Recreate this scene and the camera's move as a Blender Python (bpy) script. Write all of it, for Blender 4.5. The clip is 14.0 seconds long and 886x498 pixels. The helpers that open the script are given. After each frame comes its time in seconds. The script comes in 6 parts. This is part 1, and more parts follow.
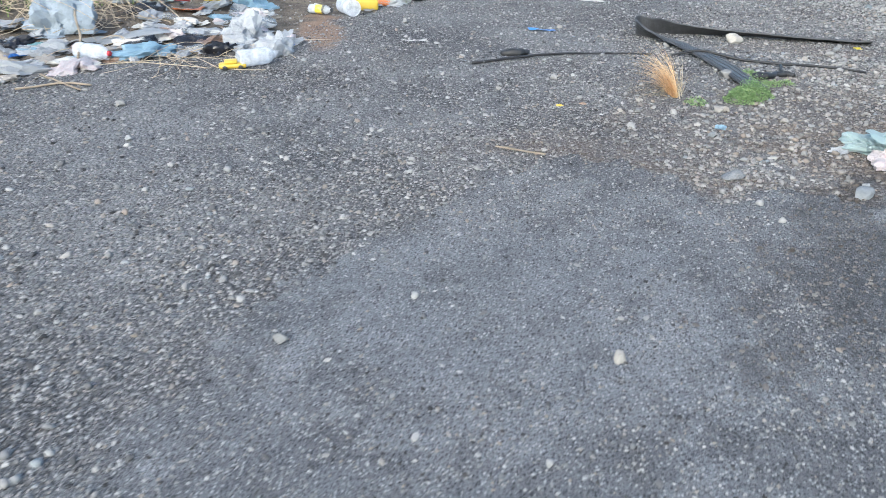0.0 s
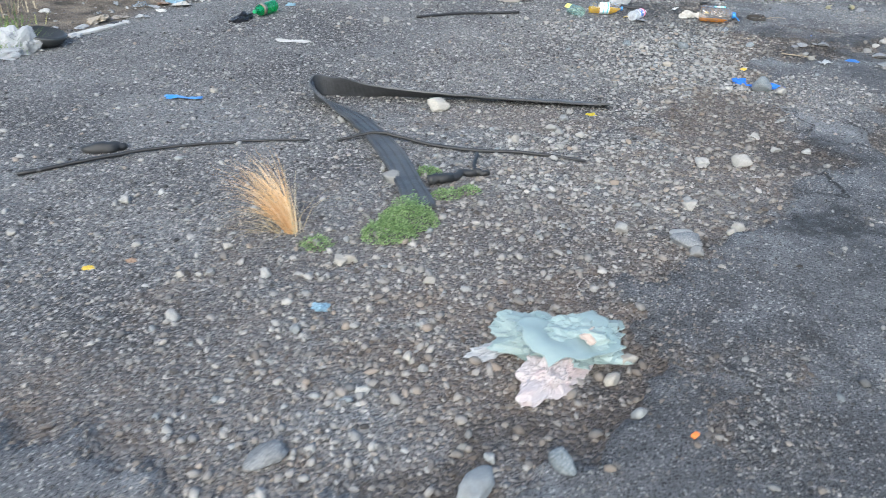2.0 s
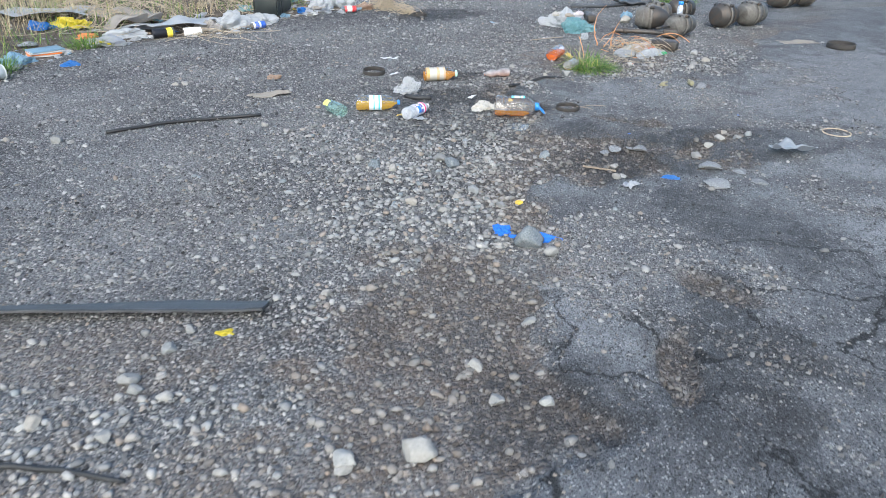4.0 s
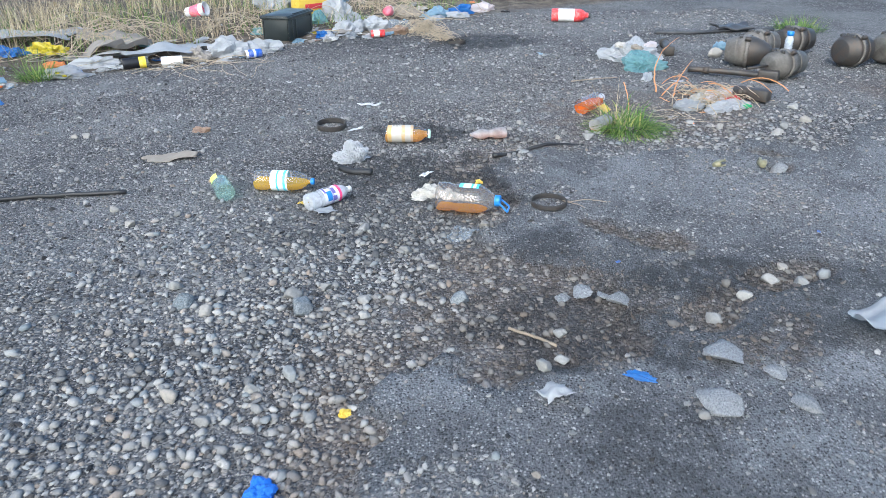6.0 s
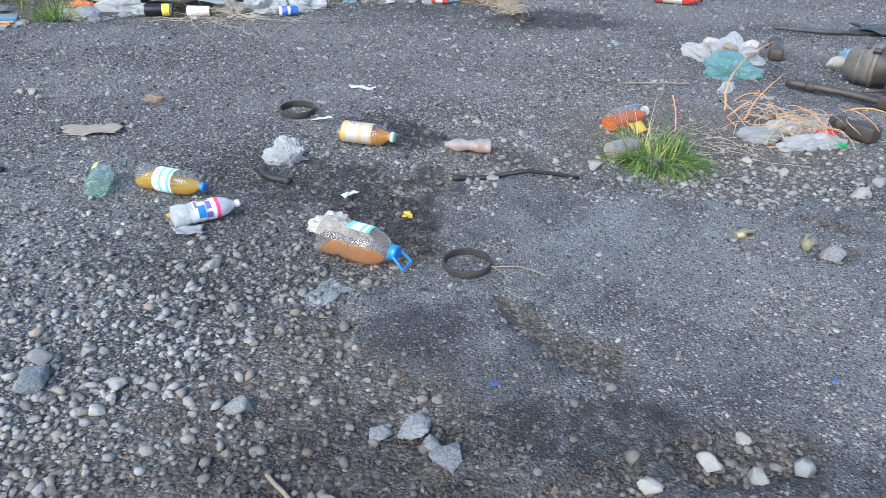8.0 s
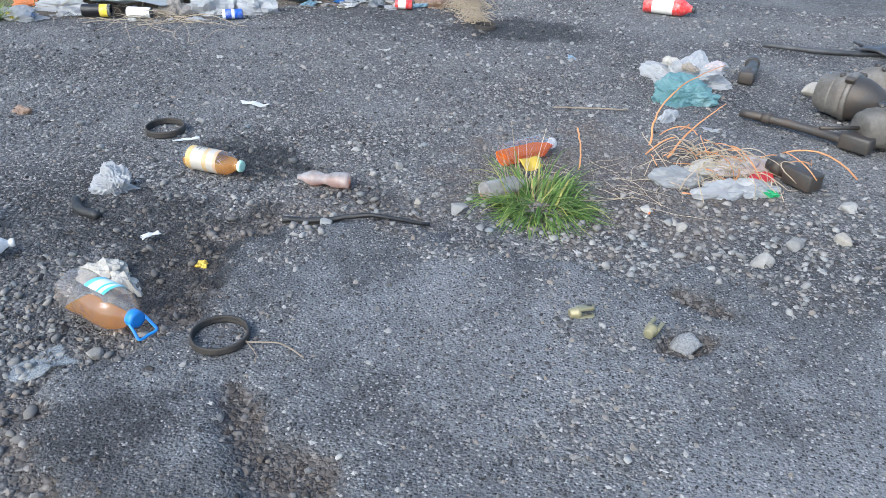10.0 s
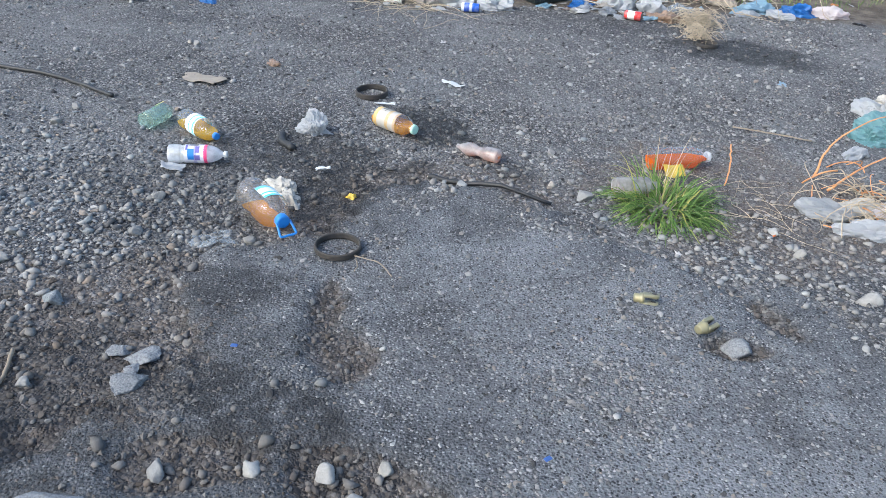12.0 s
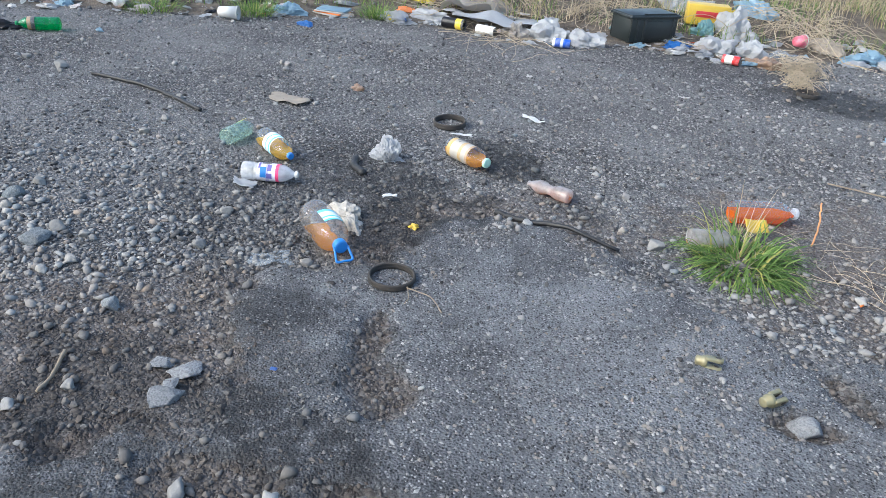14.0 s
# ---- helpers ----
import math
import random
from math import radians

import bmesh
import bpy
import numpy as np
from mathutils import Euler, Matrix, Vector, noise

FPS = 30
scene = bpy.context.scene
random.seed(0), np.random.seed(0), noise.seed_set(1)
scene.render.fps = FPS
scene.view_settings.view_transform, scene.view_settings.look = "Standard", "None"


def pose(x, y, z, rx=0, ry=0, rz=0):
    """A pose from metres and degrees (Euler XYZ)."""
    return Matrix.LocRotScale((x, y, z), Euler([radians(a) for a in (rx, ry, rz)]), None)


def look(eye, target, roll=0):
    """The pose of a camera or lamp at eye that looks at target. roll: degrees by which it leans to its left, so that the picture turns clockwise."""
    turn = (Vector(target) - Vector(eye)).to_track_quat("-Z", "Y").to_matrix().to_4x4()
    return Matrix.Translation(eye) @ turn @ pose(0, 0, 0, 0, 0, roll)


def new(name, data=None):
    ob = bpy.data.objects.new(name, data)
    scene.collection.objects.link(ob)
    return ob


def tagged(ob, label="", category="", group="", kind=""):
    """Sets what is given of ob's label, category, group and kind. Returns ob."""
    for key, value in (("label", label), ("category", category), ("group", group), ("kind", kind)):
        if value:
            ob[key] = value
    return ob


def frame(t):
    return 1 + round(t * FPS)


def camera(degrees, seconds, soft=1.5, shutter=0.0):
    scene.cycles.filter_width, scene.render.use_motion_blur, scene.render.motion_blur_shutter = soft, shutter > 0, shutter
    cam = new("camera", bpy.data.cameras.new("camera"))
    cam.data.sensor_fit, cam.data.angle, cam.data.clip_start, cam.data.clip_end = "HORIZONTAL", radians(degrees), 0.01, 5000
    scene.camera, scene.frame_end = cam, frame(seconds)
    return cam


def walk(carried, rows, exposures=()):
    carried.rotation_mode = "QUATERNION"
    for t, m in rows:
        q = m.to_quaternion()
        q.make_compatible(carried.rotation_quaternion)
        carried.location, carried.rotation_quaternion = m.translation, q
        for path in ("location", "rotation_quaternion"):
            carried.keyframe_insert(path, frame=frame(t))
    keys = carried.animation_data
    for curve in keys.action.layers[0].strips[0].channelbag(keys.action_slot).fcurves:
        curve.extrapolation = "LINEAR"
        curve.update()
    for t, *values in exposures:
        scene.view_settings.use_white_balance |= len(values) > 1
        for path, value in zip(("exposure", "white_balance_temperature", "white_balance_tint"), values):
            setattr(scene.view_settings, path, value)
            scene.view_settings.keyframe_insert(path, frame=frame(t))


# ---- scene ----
cam = camera(62.7, 14.0, soft=0.6, shutter=0.2)
PATH = [
    (0, (0.056, 0.084, 1.455), (0.041, 1.825, 0.471), 0.8),
    (0.5, (0.431, 0.643, 1.473), (0.46, 2.384, 0.488), 0.9),
    (1, (0.831, 1.085, 1.472), (0.935, 2.818, 0.478), 1.5),
    (1.5, (1.24, 1.506, 1.486), (1.46, 3.223, 0.483), 2.1),
    (2, (1.66, 1.924, 1.528), (1.977, 3.626, 0.527), 2.2),
    (2.5, (2.137, 2.277, 1.539), (2.564, 3.969, 0.562), 2.2),
    (3, (2.63, 2.711, 1.522), (3.165, 4.388, 0.572), 2.2),
    (3.5, (3.088, 3.168, 1.533), (3.622, 4.86, 0.61), 1.5),
    (4, (3.489, 3.596, 1.568), (3.983, 5.309, 0.66), 0.9),
    (4.2, (3.655, 3.777, 1.556), (4.133, 5.499, 0.659), 0.7),
    (6.3, (5.245, 5.345, 1.477), (5.297, 7.132, 0.581), -0.1),
    (6.5, (5.354, 5.472, 1.476), (5.348, 7.253, 0.565), 0.3),
    (7, (5.581, 5.786, 1.435), (5.468, 7.55, 0.499), 1.4),
    (7.5, (5.812, 6.025, 1.444), (5.615, 7.763, 0.474), 2.0),
    (8, (6.074, 6.18, 1.429), (5.844, 7.901, 0.437), 2.2),
    (8.5, (6.188, 6.381, 1.426), (5.997, 8.099, 0.421), 2.3),
    (9, (6.333, 6.574, 1.448), (6.151, 8.297, 0.449), 2.4),
    (9.2, (6.46, 6.659, 1.441), (6.262, 8.39, 0.46), 2.3),
    (11.3, (7.389, 6.943, 1.477), (6.577, 8.429, 0.414), 3.0),
    (11.5, (7.433, 6.892, 1.485), (6.563, 8.352, 0.431), 3.1),
    (12, (7.559, 6.71, 1.495), (6.589, 8.136, 0.482), 3.6),
    (12.5, (7.6, 6.671, 1.497), (6.552, 8.067, 0.522), 4.2),
    (13, (7.581, 6.71, 1.493), (6.481, 8.08, 0.538), 4.8),
    (13.5, (7.574, 6.789, 1.496), (6.438, 8.129, 0.541), 4.9),
    (14, (7.583, 6.835, 1.494), (6.414, 8.143, 0.534), 4.8),
]
walk(cam, [(t, look(eye, target, roll)) for t, eye, target, roll in PATH],
     [(0.0, 1.47, 6000, 2), (2.5, 1.37, 6020, 2), (6.5, 1.32, 5720, 2), (9.0, 1.31, 5760, 3), (14.0, 1.27, 5990, 4)])

# ---- light ----
SUN_ELEV, SUN_ROT = 40.0, 205.0
world = bpy.data.worlds.new("sky")
scene.world = world
world.use_nodes = True
wn, wl = world.node_tree.nodes, world.node_tree.links
sky = wn.new("ShaderNodeTexSky")
sky.sky_type = "NISHITA"
sky.sun_disc = False
sky.sun_elevation, sky.sun_rotation = radians(SUN_ELEV), radians(SUN_ROT)
sky.air_density, sky.dust_density, sky.ozone_density = 1.0, 3.0, 1.0
wl.new(sky.outputs["Color"], wn["Background"].inputs["Color"])
wn["Background"].inputs["Strength"].default_value = 0.15
sun = new("sun", bpy.data.lights.new("sun", "SUN"))
sun.data.energy, sun.data.angle, sun.data.color = 0.9, radians(30), (1.0, 0.93, 0.85)
# the sun's place in the sky, as the sky texture counts its rotation
az = radians(SUN_ROT)
sun_way = Vector((math.sin(az) * math.cos(radians(SUN_ELEV)), math.cos(az) * math.cos(radians(SUN_ELEV)), math.sin(radians(SUN_ELEV))))
sun.matrix_world = look(sun_way * 40, (0, 0, 0))


# ---- materials ----
class Nodes:
    """Short hand for building a node material."""

    def __init__(self, name):
        self.m = bpy.data.materials.new(name)
        self.m.use_nodes = True
        self.t = self.m.node_tree
        self.p = self.t.nodes["Principled BSDF"]
        self.out = self.t.nodes["Material Output"]

    def n(self, kind):
        return self.t.nodes.new("ShaderNode" + kind)

    def link(self, a, b):
        self.t.links.new(a, b)

    def put(self, socket, value):
        if isinstance(value, bpy.types.NodeSocket):
            self.link(value, socket)
        else:
            socket.default_value = value

    def coord(self, kind="Object"):
        return self.n("TexCoord").outputs[kind]

    def place(self):
        return self.n("NewGeometry").outputs["Position"]

    def noise(self, vec, scale, detail=4.0, rough=0.55, dist=0.0):
        k = self.n("TexNoise")
        self.link(vec, k.inputs["Vector"])
        k.inputs["Scale"].default_value, k.inputs["Detail"].default_value = scale, detail
        k.inputs["Roughness"].default_value, k.inputs["Distortion"].default_value = rough, dist
        return k

    def voronoi(self, vec, scale, feature="F1", rnd=1.0):
        k = self.n("TexVoronoi")
        k.feature = feature
        self.link(vec, k.inputs["Vector"])
        k.inputs["Scale"].default_value, k.inputs["Randomness"].default_value = scale, rnd
        return k

    def ramp(self, fac, *stops):
        k = self.n("ValToRGB")
        self.link(fac, k.inputs["Fac"])
        e = k.color_ramp.elements
        while len(e) < len(stops):
            e.new(0.5)
        for el, (at, c) in zip(e, stops):
            el.position = at
            el.color = (c, c, c, 1) if not isinstance(c, tuple) else (*c, 1)
        return k.outputs["Color"]

    def span(self, v, a, b, c=0.0, d=1.0):
        k = self.n("MapRange")
        self.put(k.inputs["Value"], v)
        for key, value in (("From Min", a), ("From Max", b), ("To Min", c), ("To Max", d)):
            k.inputs[key].default_value = value
        return k.outputs["Result"]

    def math(self, op, a, b=0.0):
        k = self.n("Math")
        k.operation = op
        self.put(k.inputs[0], a)
        self.put(k.inputs[1], b)
        return k.outputs[0]

    def mix(self, fac, a, b, blend="MIX"):
        k = self.n("Mix")
        k.data_type, k.blend_type = "RGBA", blend
        self.put(k.inputs[0], fac)
        for s, v in ((k.inputs[6], a), (k.inputs[7], b)):
            self.put(s, (*v, 1) if isinstance(v, tuple) and len(v) == 3 else v)
        return k.outputs[2]

    def attr(self, name):
        k = self.n("Attribute")
        k.attribute_name = name
        return k.outputs["Fac"]

    def bump(self, height, strength, distance, normal=None):
        k = self.n("Bump")
        self.link(height, k.inputs["Height"])
        k.inputs["Strength"].default_value, k.inputs["Distance"].default_value = strength, distance
        if normal:
            self.link(normal, k.inputs["Normal"])
        return k.outputs["Normal"]

    def set(self, color=None, rough=None, normal=None, metal=None, spec=None):
        for key, v in (("Base Color", color), ("Roughness", rough), ("Normal", normal), ("Metallic", metal), ("Specular IOR Level", spec)):
            if v is not None:
                self.put(self.p.inputs[key], (*v, 1) if isinstance(v, tuple) and len(v) == 3 else v)
        return self.m


def ground_material():
    k = Nodes("ground")
    p = k.place()
    asph, dirt, oil, slab, berm = (k.attr(a) for a in ("asphalt", "dirt", "oil", "slab", "berm"))
    big = k.noise(p, 0.9, 5).outputs["Fac"]
    mid = k.noise(p, 6.0, 6, 0.65).outputs["Fac"]
    fine = k.noise(p, 60.0, 5, 0.7).outputs["Fac"]
    # loose gravel: small stones, with dark grit and painted crevice shade between them
    warp = k.n("VectorMath")
    warp.operation = "MULTIPLY_ADD"
    k.link(k.noise(p, 25.0, 2).outputs["Color"], warp.inputs[0])
    warp.inputs[1].default_value = (0.012, 0.012, 0.012)
    k.link(p, warp.inputs[2])
    wv = warp.outputs[0]
    v1, v2 = k.voronoi(wv, 58.0), k.voronoi(wv, 120.0)
    sep1, sep2 = k.n("SeparateColor"), k.n("SeparateColor")
    k.link(v1.outputs["Color"], sep1.inputs[0])
    k.link(v2.outputs["Color"], sep2.inputs[0])
    c1 = k.ramp(sep1.outputs[0], (0.0, (0.025, 0.025, 0.028)), (0.35, (0.085, 0.085, 0.09)), (0.7, (0.2, 0.2, 0.202)), (0.88, (0.32, 0.29, 0.275)), (1.0, (0.46, 0.45, 0.43)))
    c2 = k.ramp(sep2.outputs[0], (0.0, (0.035, 0.035, 0.04)), (0.45, (0.115, 0.115, 0.12)), (0.8, (0.26, 0.26, 0.26)), (1.0, (0.55, 0.495, 0.48)))
    pick = k.span(sep1.outputs[1], 0.45, 0.5)
    stones = k.mix(pick, c2, c1)
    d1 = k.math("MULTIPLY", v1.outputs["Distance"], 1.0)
    gap_shade = k.span(k.mix(pick, v2.outputs["Distance"], d1), 0.32, 0.62)
    # contact shade between the stones is put into the colour, near black
    gravel = k.mix(k.math("MULTIPLY", gap_shade, 0.95), stones, (0.012, 0.0115, 0.012))
    dust = k.mix(k.span(mid, 0.3, 0.75), (0.16, 0.16, 0.163), (0.26, 0.258, 0.258))
    gravel = k.mix(k.math("MULTIPLY", k.span(big, 0.36, 0.6, 0.25, 0.8), k.span(fine, 0.32, 0.58, 0.25, 1.0)), gravel, dust)
    # brown earth between the stones
    earth = k.mix(mid, (0.05, 0.039, 0.031), (0.15, 0.115, 0.09))
    earth = k.mix(k.span(fine, 0.35, 0.7), earth, k.mix(0.5, stones, (0.13, 0.11, 0.095)))
    gravel = k.mix(k.math("MULTIPLY", dirt, k.span(mid, 0.25, 0.6)), gravel, earth)
    # worn asphalt with pale aggregate
    va = k.voronoi(p, 110.0)
    sa = k.n("SeparateColor")
    k.link(va.outputs["Color"], sa.inputs[0])
    base = k.mix(k.span(big, 0.35, 0.68), (0.098, 0.1, 0.105), (0.15, 0.153, 0.161))
    base = k.mix(k.span(k.noise(p, 3.2, 7, 0.7, 0.6).outputs["Fac"], 0.46, 0.66, 0.0, 0.7), base, (0.055, 0.054, 0.056))
    base = k.mix(k.span(k.noise(p, 1.6, 5, 0.6, 0.8).outputs["Fac"], 0.5, 0.7, 0.0, 0.7), base, (0.2, 0.205, 0.213))
    pale = k.mix(k.span(mid, 0.3, 0.7), (0.19, 0.195, 0.205), (0.25, 0.255, 0.265))
    base = k.mix(k.math("MULTIPLY", slab, k.span(mid, 0.3, 0.6, 0.45, 0.95)), base, pale)
    micro = k.noise(p, 130.0, 3, 0.6).outputs["Fac"]
    base = k.mix(k.span(fine, 0.5, 0.72, 0.0, 0.6), base, (0.2, 0.2, 0.205))
    grit = k.noise(p, 45.0, 4, 0.7).outputs["Fac"]
    base = k.mix(k.span(grit, 0.44, 0.32, 0.0, 0.6), base, (0.04, 0.04, 0.043))
    base = k.mix(k.span(micro, 0.46, 0.32, 0.0, 0.7), base, (0.02, 0.02, 0.022))
    base = k.mix(k.span(micro, 0.58, 0.7, 0.0, 0.5), base, (0.26, 0.26, 0.265))
    fleck = k.math("MULTIPLY", k.span(sa.outputs[0], 0.72, 0.8), k.span(va.outputs["Distance"], 0.5, 0.3))
    base = k.mix(k.math("MULTIPLY", fleck, 0.85), base, (0.35, 0.35, 0.345))
    pit = k.math("MULTIPLY", k.span(sa.outputs[1], 0.68, 0.76), k.span(va.outputs["Distance"], 0.55, 0.3))
    base = k.mix(k.math("MULTIPLY", pit, 0.85), base, (0.022, 0.022, 0.024))
    cw = k.n("VectorMath")
    cw.operation = "MULTIPLY_ADD"
    k.link(k.noise(p, 2.5, 6, 0.65).outputs["Color"], cw.inputs[0])
    cw.inputs[1].default_value = (0.5, 0.5, 0.0)
    k.link(p, cw.inputs[2])
    vc = k.voronoi(cw.outputs[0], 1.25, "DISTANCE_TO_EDGE")
    crack = k.math("MULTIPLY", k.span(vc.outputs["Distance"], 0.008, 0.002), k.attr("crack"))
    vf = k.voronoi(cw.outputs[0], 4.2, "DISTANCE_TO_EDGE")
    hair = k.math("MULTIPLY", k.math("MULTIPLY", k.span(vf.outputs["Distance"], 0.022, 0.006), k.span(big, 0.42, 0.55)), k.attr("crack"))
    crack = k.math("MAXIMUM", crack, k.math("MULTIPLY", hair, 0.7))
    base = k.mix(k.math("MULTIPLY", crack, 0.85), base, (0.02, 0.02, 0.02))
    edge = k.math("ADD", asph, k.span(k.noise(p, 22.0, 4, 0.7).outputs["Fac"], 0.3, 0.7, -0.25, 0.25))
    am = k.span(edge, 0.42, 0.58)
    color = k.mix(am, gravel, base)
    # soil under the litter
    soil = k.mix(k.span(mid, 0.35, 0.65), (0.06, 0.05, 0.04), (0.19, 0.155, 0.12))
    color = k.mix(k.math("MULTIPLY", berm, k.span(fine, 0.25, 0.5)), color, soil)
    color = k.mix(k.attr("clay"), color, k.mix(mid, (0.15, 0.1, 0.075), (0.28, 0.2, 0.15)))
    oilm = k.math("MULTIPLY", oil, k.span(k.noise(p, 17.0, 8, 0.8).outputs["Fac"], 0.36, 0.53, 0.2, 1.0))
    color = k.mix(k.math("MULTIPLY", oilm, 0.9), color, (0.016, 0.015, 0.015))
    hg = k.mix(am, k.math("SUBTRACT", 1.0, k.mix(pick, v2.outputs["Distance"], d1)), k.math("ADD", k.math("MULTIPLY", micro, 0.9), k.math("MULTIPLY", va.outputs["Distance"], -0.5)))
    nm = k.bump(hg, 1.0, 0.011)
    nm = k.bump(k.math("SUBTRACT", mid, crack), 0.5, 0.012, nm)
    rough = k.span(oilm, 0, 1, 0.9, 0.55)
    return k.set(color, rough, nm, spec=0.12)


def stone_material(name, random_from, tones, bump=0.002, speck=0.0):
    k = Nodes(name)
    r = k.n("NewGeometry").outputs["Random Per Island"] if random_from == "island" else k.n("ObjectInfo").outputs["Random"]
    p = k.place()
    c = k.ramp(r, *tones)
    f = k.noise(p, 90.0, 5, 0.65).outputs["Fac"]
    c = k.mix(k.span(f, 0.3, 0.7, 0.0, 0.5), c, k.mix(0.55, c, (0.09, 0.085, 0.08)))
    g = k.noise(p, 22.0, 3).outputs["Fac"]
    c = k.mix(k.span(g, 0.5, 0.75, 0.0, 0.45), c, k.mix(0.6, c, (0.13, 0.115, 0.1)))
    if speck:
        d = k.noise(p, 150.0, 3, 0.7).outputs["Fac"]
        c = k.mix(k.span(d, 0.5, 0.36, 0.0, speck), c, (0.04, 0.04, 0.042))
        c = k.mix(k.span(d, 0.55, 0.68, 0.0, speck), c, (0.36, 0.36, 0.36))
    if random_from == "island":
        c = k.mix(k.math("MULTIPLY", k.attr("dirt"), k.span(g, 0.3, 0.65, 0.15, 0.65)), c, (0.16, 0.125, 0.098))
        c = k.mix(k.math("MULTIPLY", k.attr("oil"), 0.6), c, (0.02, 0.019, 0.018))
    return k.set(c, 0.85, k.bump(f, 0.6, bump), spec=0.12)


def simple(name, color, rough=0.5, metal=0.0, spot=None, scale=14.0, amount=0.5, bump=0.0, grain=70.0, spec=0.5):
    """A colour with stains at one scale and grain at another."""
    k = Nodes(name)
    p = k.coord()
    a = k.noise(p, scale, 5, 0.6).outputs["Fac"]
    b = k.noise(p, grain, 4, 0.6).outputs["Fac"]
    spot = spot or tuple(c * 0.55 for c in color)
    c = k.mix(k.span(a, 0.42, 0.72, 0.0, amount), color, spot)
    c = k.mix(k.span(b, 0.35, 0.75, 0.0, amount * 0.4), c, spot)
    nm = k.bump(b, 0.6, bump) if bump else None
    return k.set(c, k.span(a, 0.3, 0.7, max(rough - 0.08, 0.02), min(rough + 0.12, 1)), nm, metal, spec)


def film(name, color, clear=0.25, rough=0.3, spot=None):
    """Thin plastic: part of the light goes through."""
    k = Nodes(name)
    p = k.coord()
    a = k.noise(p, 9.0, 5, 0.6).outputs["Fac"]
    c = k.mix(k.span(a, 0.5, 0.75, 0.0, 0.55), color, spot or tuple(v * 0.62 for v in color))
    k.set(c, rough, k.bump(k.noise(p, 26.0, 4, 0.6, 1.0).outputs["Fac"], 0.6, 0.006))
    tl, tr = k.n("BsdfTranslucent"), k.n("BsdfTransparent")
    k.put(tl.inputs["Color"], c)
    m1, m2 = k.n("MixShader"), k.n("MixShader")
    m1.inputs[0].default_value, m2.inputs[0].default_value = 0.3, clear
    k.link(k.p.outputs[0], m1.inputs[1])
    k.link(tl.outputs[0], m1.inputs[2])
    k.link(m1.outputs[0], m2.inputs[1])
    k.link(tr.outputs[0], m2.inputs[2])
    k.link(m2.outputs[0], k.out.inputs["Surface"])
    return k.m


def pet(name, tint, haze=0.12, milk=(0.66, 0.67, 0.68)):
    """Clear bottle plastic: mostly see-through, gloss by Fresnel, a little milky with dirt."""
    k = Nodes(name)
    p = k.coord()
    dirt = k.noise(p, 16.0, 5, 0.65).outputs["Fac"]
    tr, gl, df, tl = k.n("BsdfTransparent"), k.n("BsdfGlossy"), k.n("BsdfDiffuse"), k.n("BsdfTranslucent")
    tr.inputs["Color"].default_value = (*tint, 1)
    gl.inputs["Roughness"].default_value = 0.12
    df.inputs["Color"].default_value = (*milk, 1)
    tl.inputs["Color"].default_value = (*[min(1, c * 1.1) for c in milk], 1)
    nm = k.bump(k.noise(p, 22.0, 2, 0.5).outputs["Fac"], 0.25, 0.01)
    k.link(nm, gl.inputs["Normal"])
    m0, m1, m2 = k.n("MixShader"), k.n("MixShader"), k.n("MixShader")
    m0.inputs[0].default_value = 0.5
    k.link(df.outputs[0], m0.inputs[1])
    k.link(tl.outputs[0], m0.inputs[2])
    k.link(k.span(dirt, 0.35, 0.75, haze * 0.7, haze * 1.5), m1.inputs[0])
    k.link(tr.outputs[0], m1.inputs[1])
    k.link(m0.outputs[0], m1.inputs[2])
    lw = k.n("LayerWeight")
    lw.inputs["Blend"].default_value = 0.5
    k.link(k.span(k.math("POWER", lw.outputs["Facing"], 3.0), 0, 1, 0.04, 0.6), m2.inputs[0])
    k.link(m1.outputs[0], m2.inputs[1])
    k.link(gl.outputs[0], m2.inputs[2])
    k.link(m2.outputs[0], k.out.inputs["Surface"])
    return k.m


def liquid(name, color, deep=0.5):
    k = Nodes(name)
    tr, df, tl = k.n("BsdfTransparent"), k.n("BsdfDiffuse"), k.n("BsdfTranslucent")
    for s in (df, tl):
        s.inputs["Color"].default_value = (*color, 1)
    tr.inputs["Color"].default_value = (*[c ** 0.45 for c in color], 1)
    m0, m1 = k.n("MixShader"), k.n("MixShader")
    m0.inputs[0].default_value, m1.inputs[0].default_value = 0.55, deep
    k.link(df.outputs[0], m0.inputs[1])
    k.link(tl.outputs[0], m0.inputs[2])
    k.link(tr.outputs[0], m1.inputs[1])
    k.link(m0.outputs[0], m1.inputs[2])
    k.link(m1.outputs[0], k.out.inputs["Surface"])
    return k.m


def label_material(name, stops, base=(0.75, 0.75, 0.75)):
    """A printed sleeve, with its bands of colour along the bottle (local x)."""
    k = Nodes(name)
    g = k.coord("Generated")
    s = k.n("SeparateXYZ")
    k.link(g, s.inputs[0])
    c = k.ramp(s.outputs[0], *stops)
    k.t.nodes[-1].color_ramp.interpolation = "CONSTANT"
    d = k.noise(k.coord(), 30.0, 5, 0.65).outputs["Fac"]
    c = k.mix(k.span(d, 0.45, 0.75, 0.0, 0.5), c, tuple(v * 0.6 for v in base))
    return k.set(c, 0.4, k.bump(d, 0.3, 0.003))


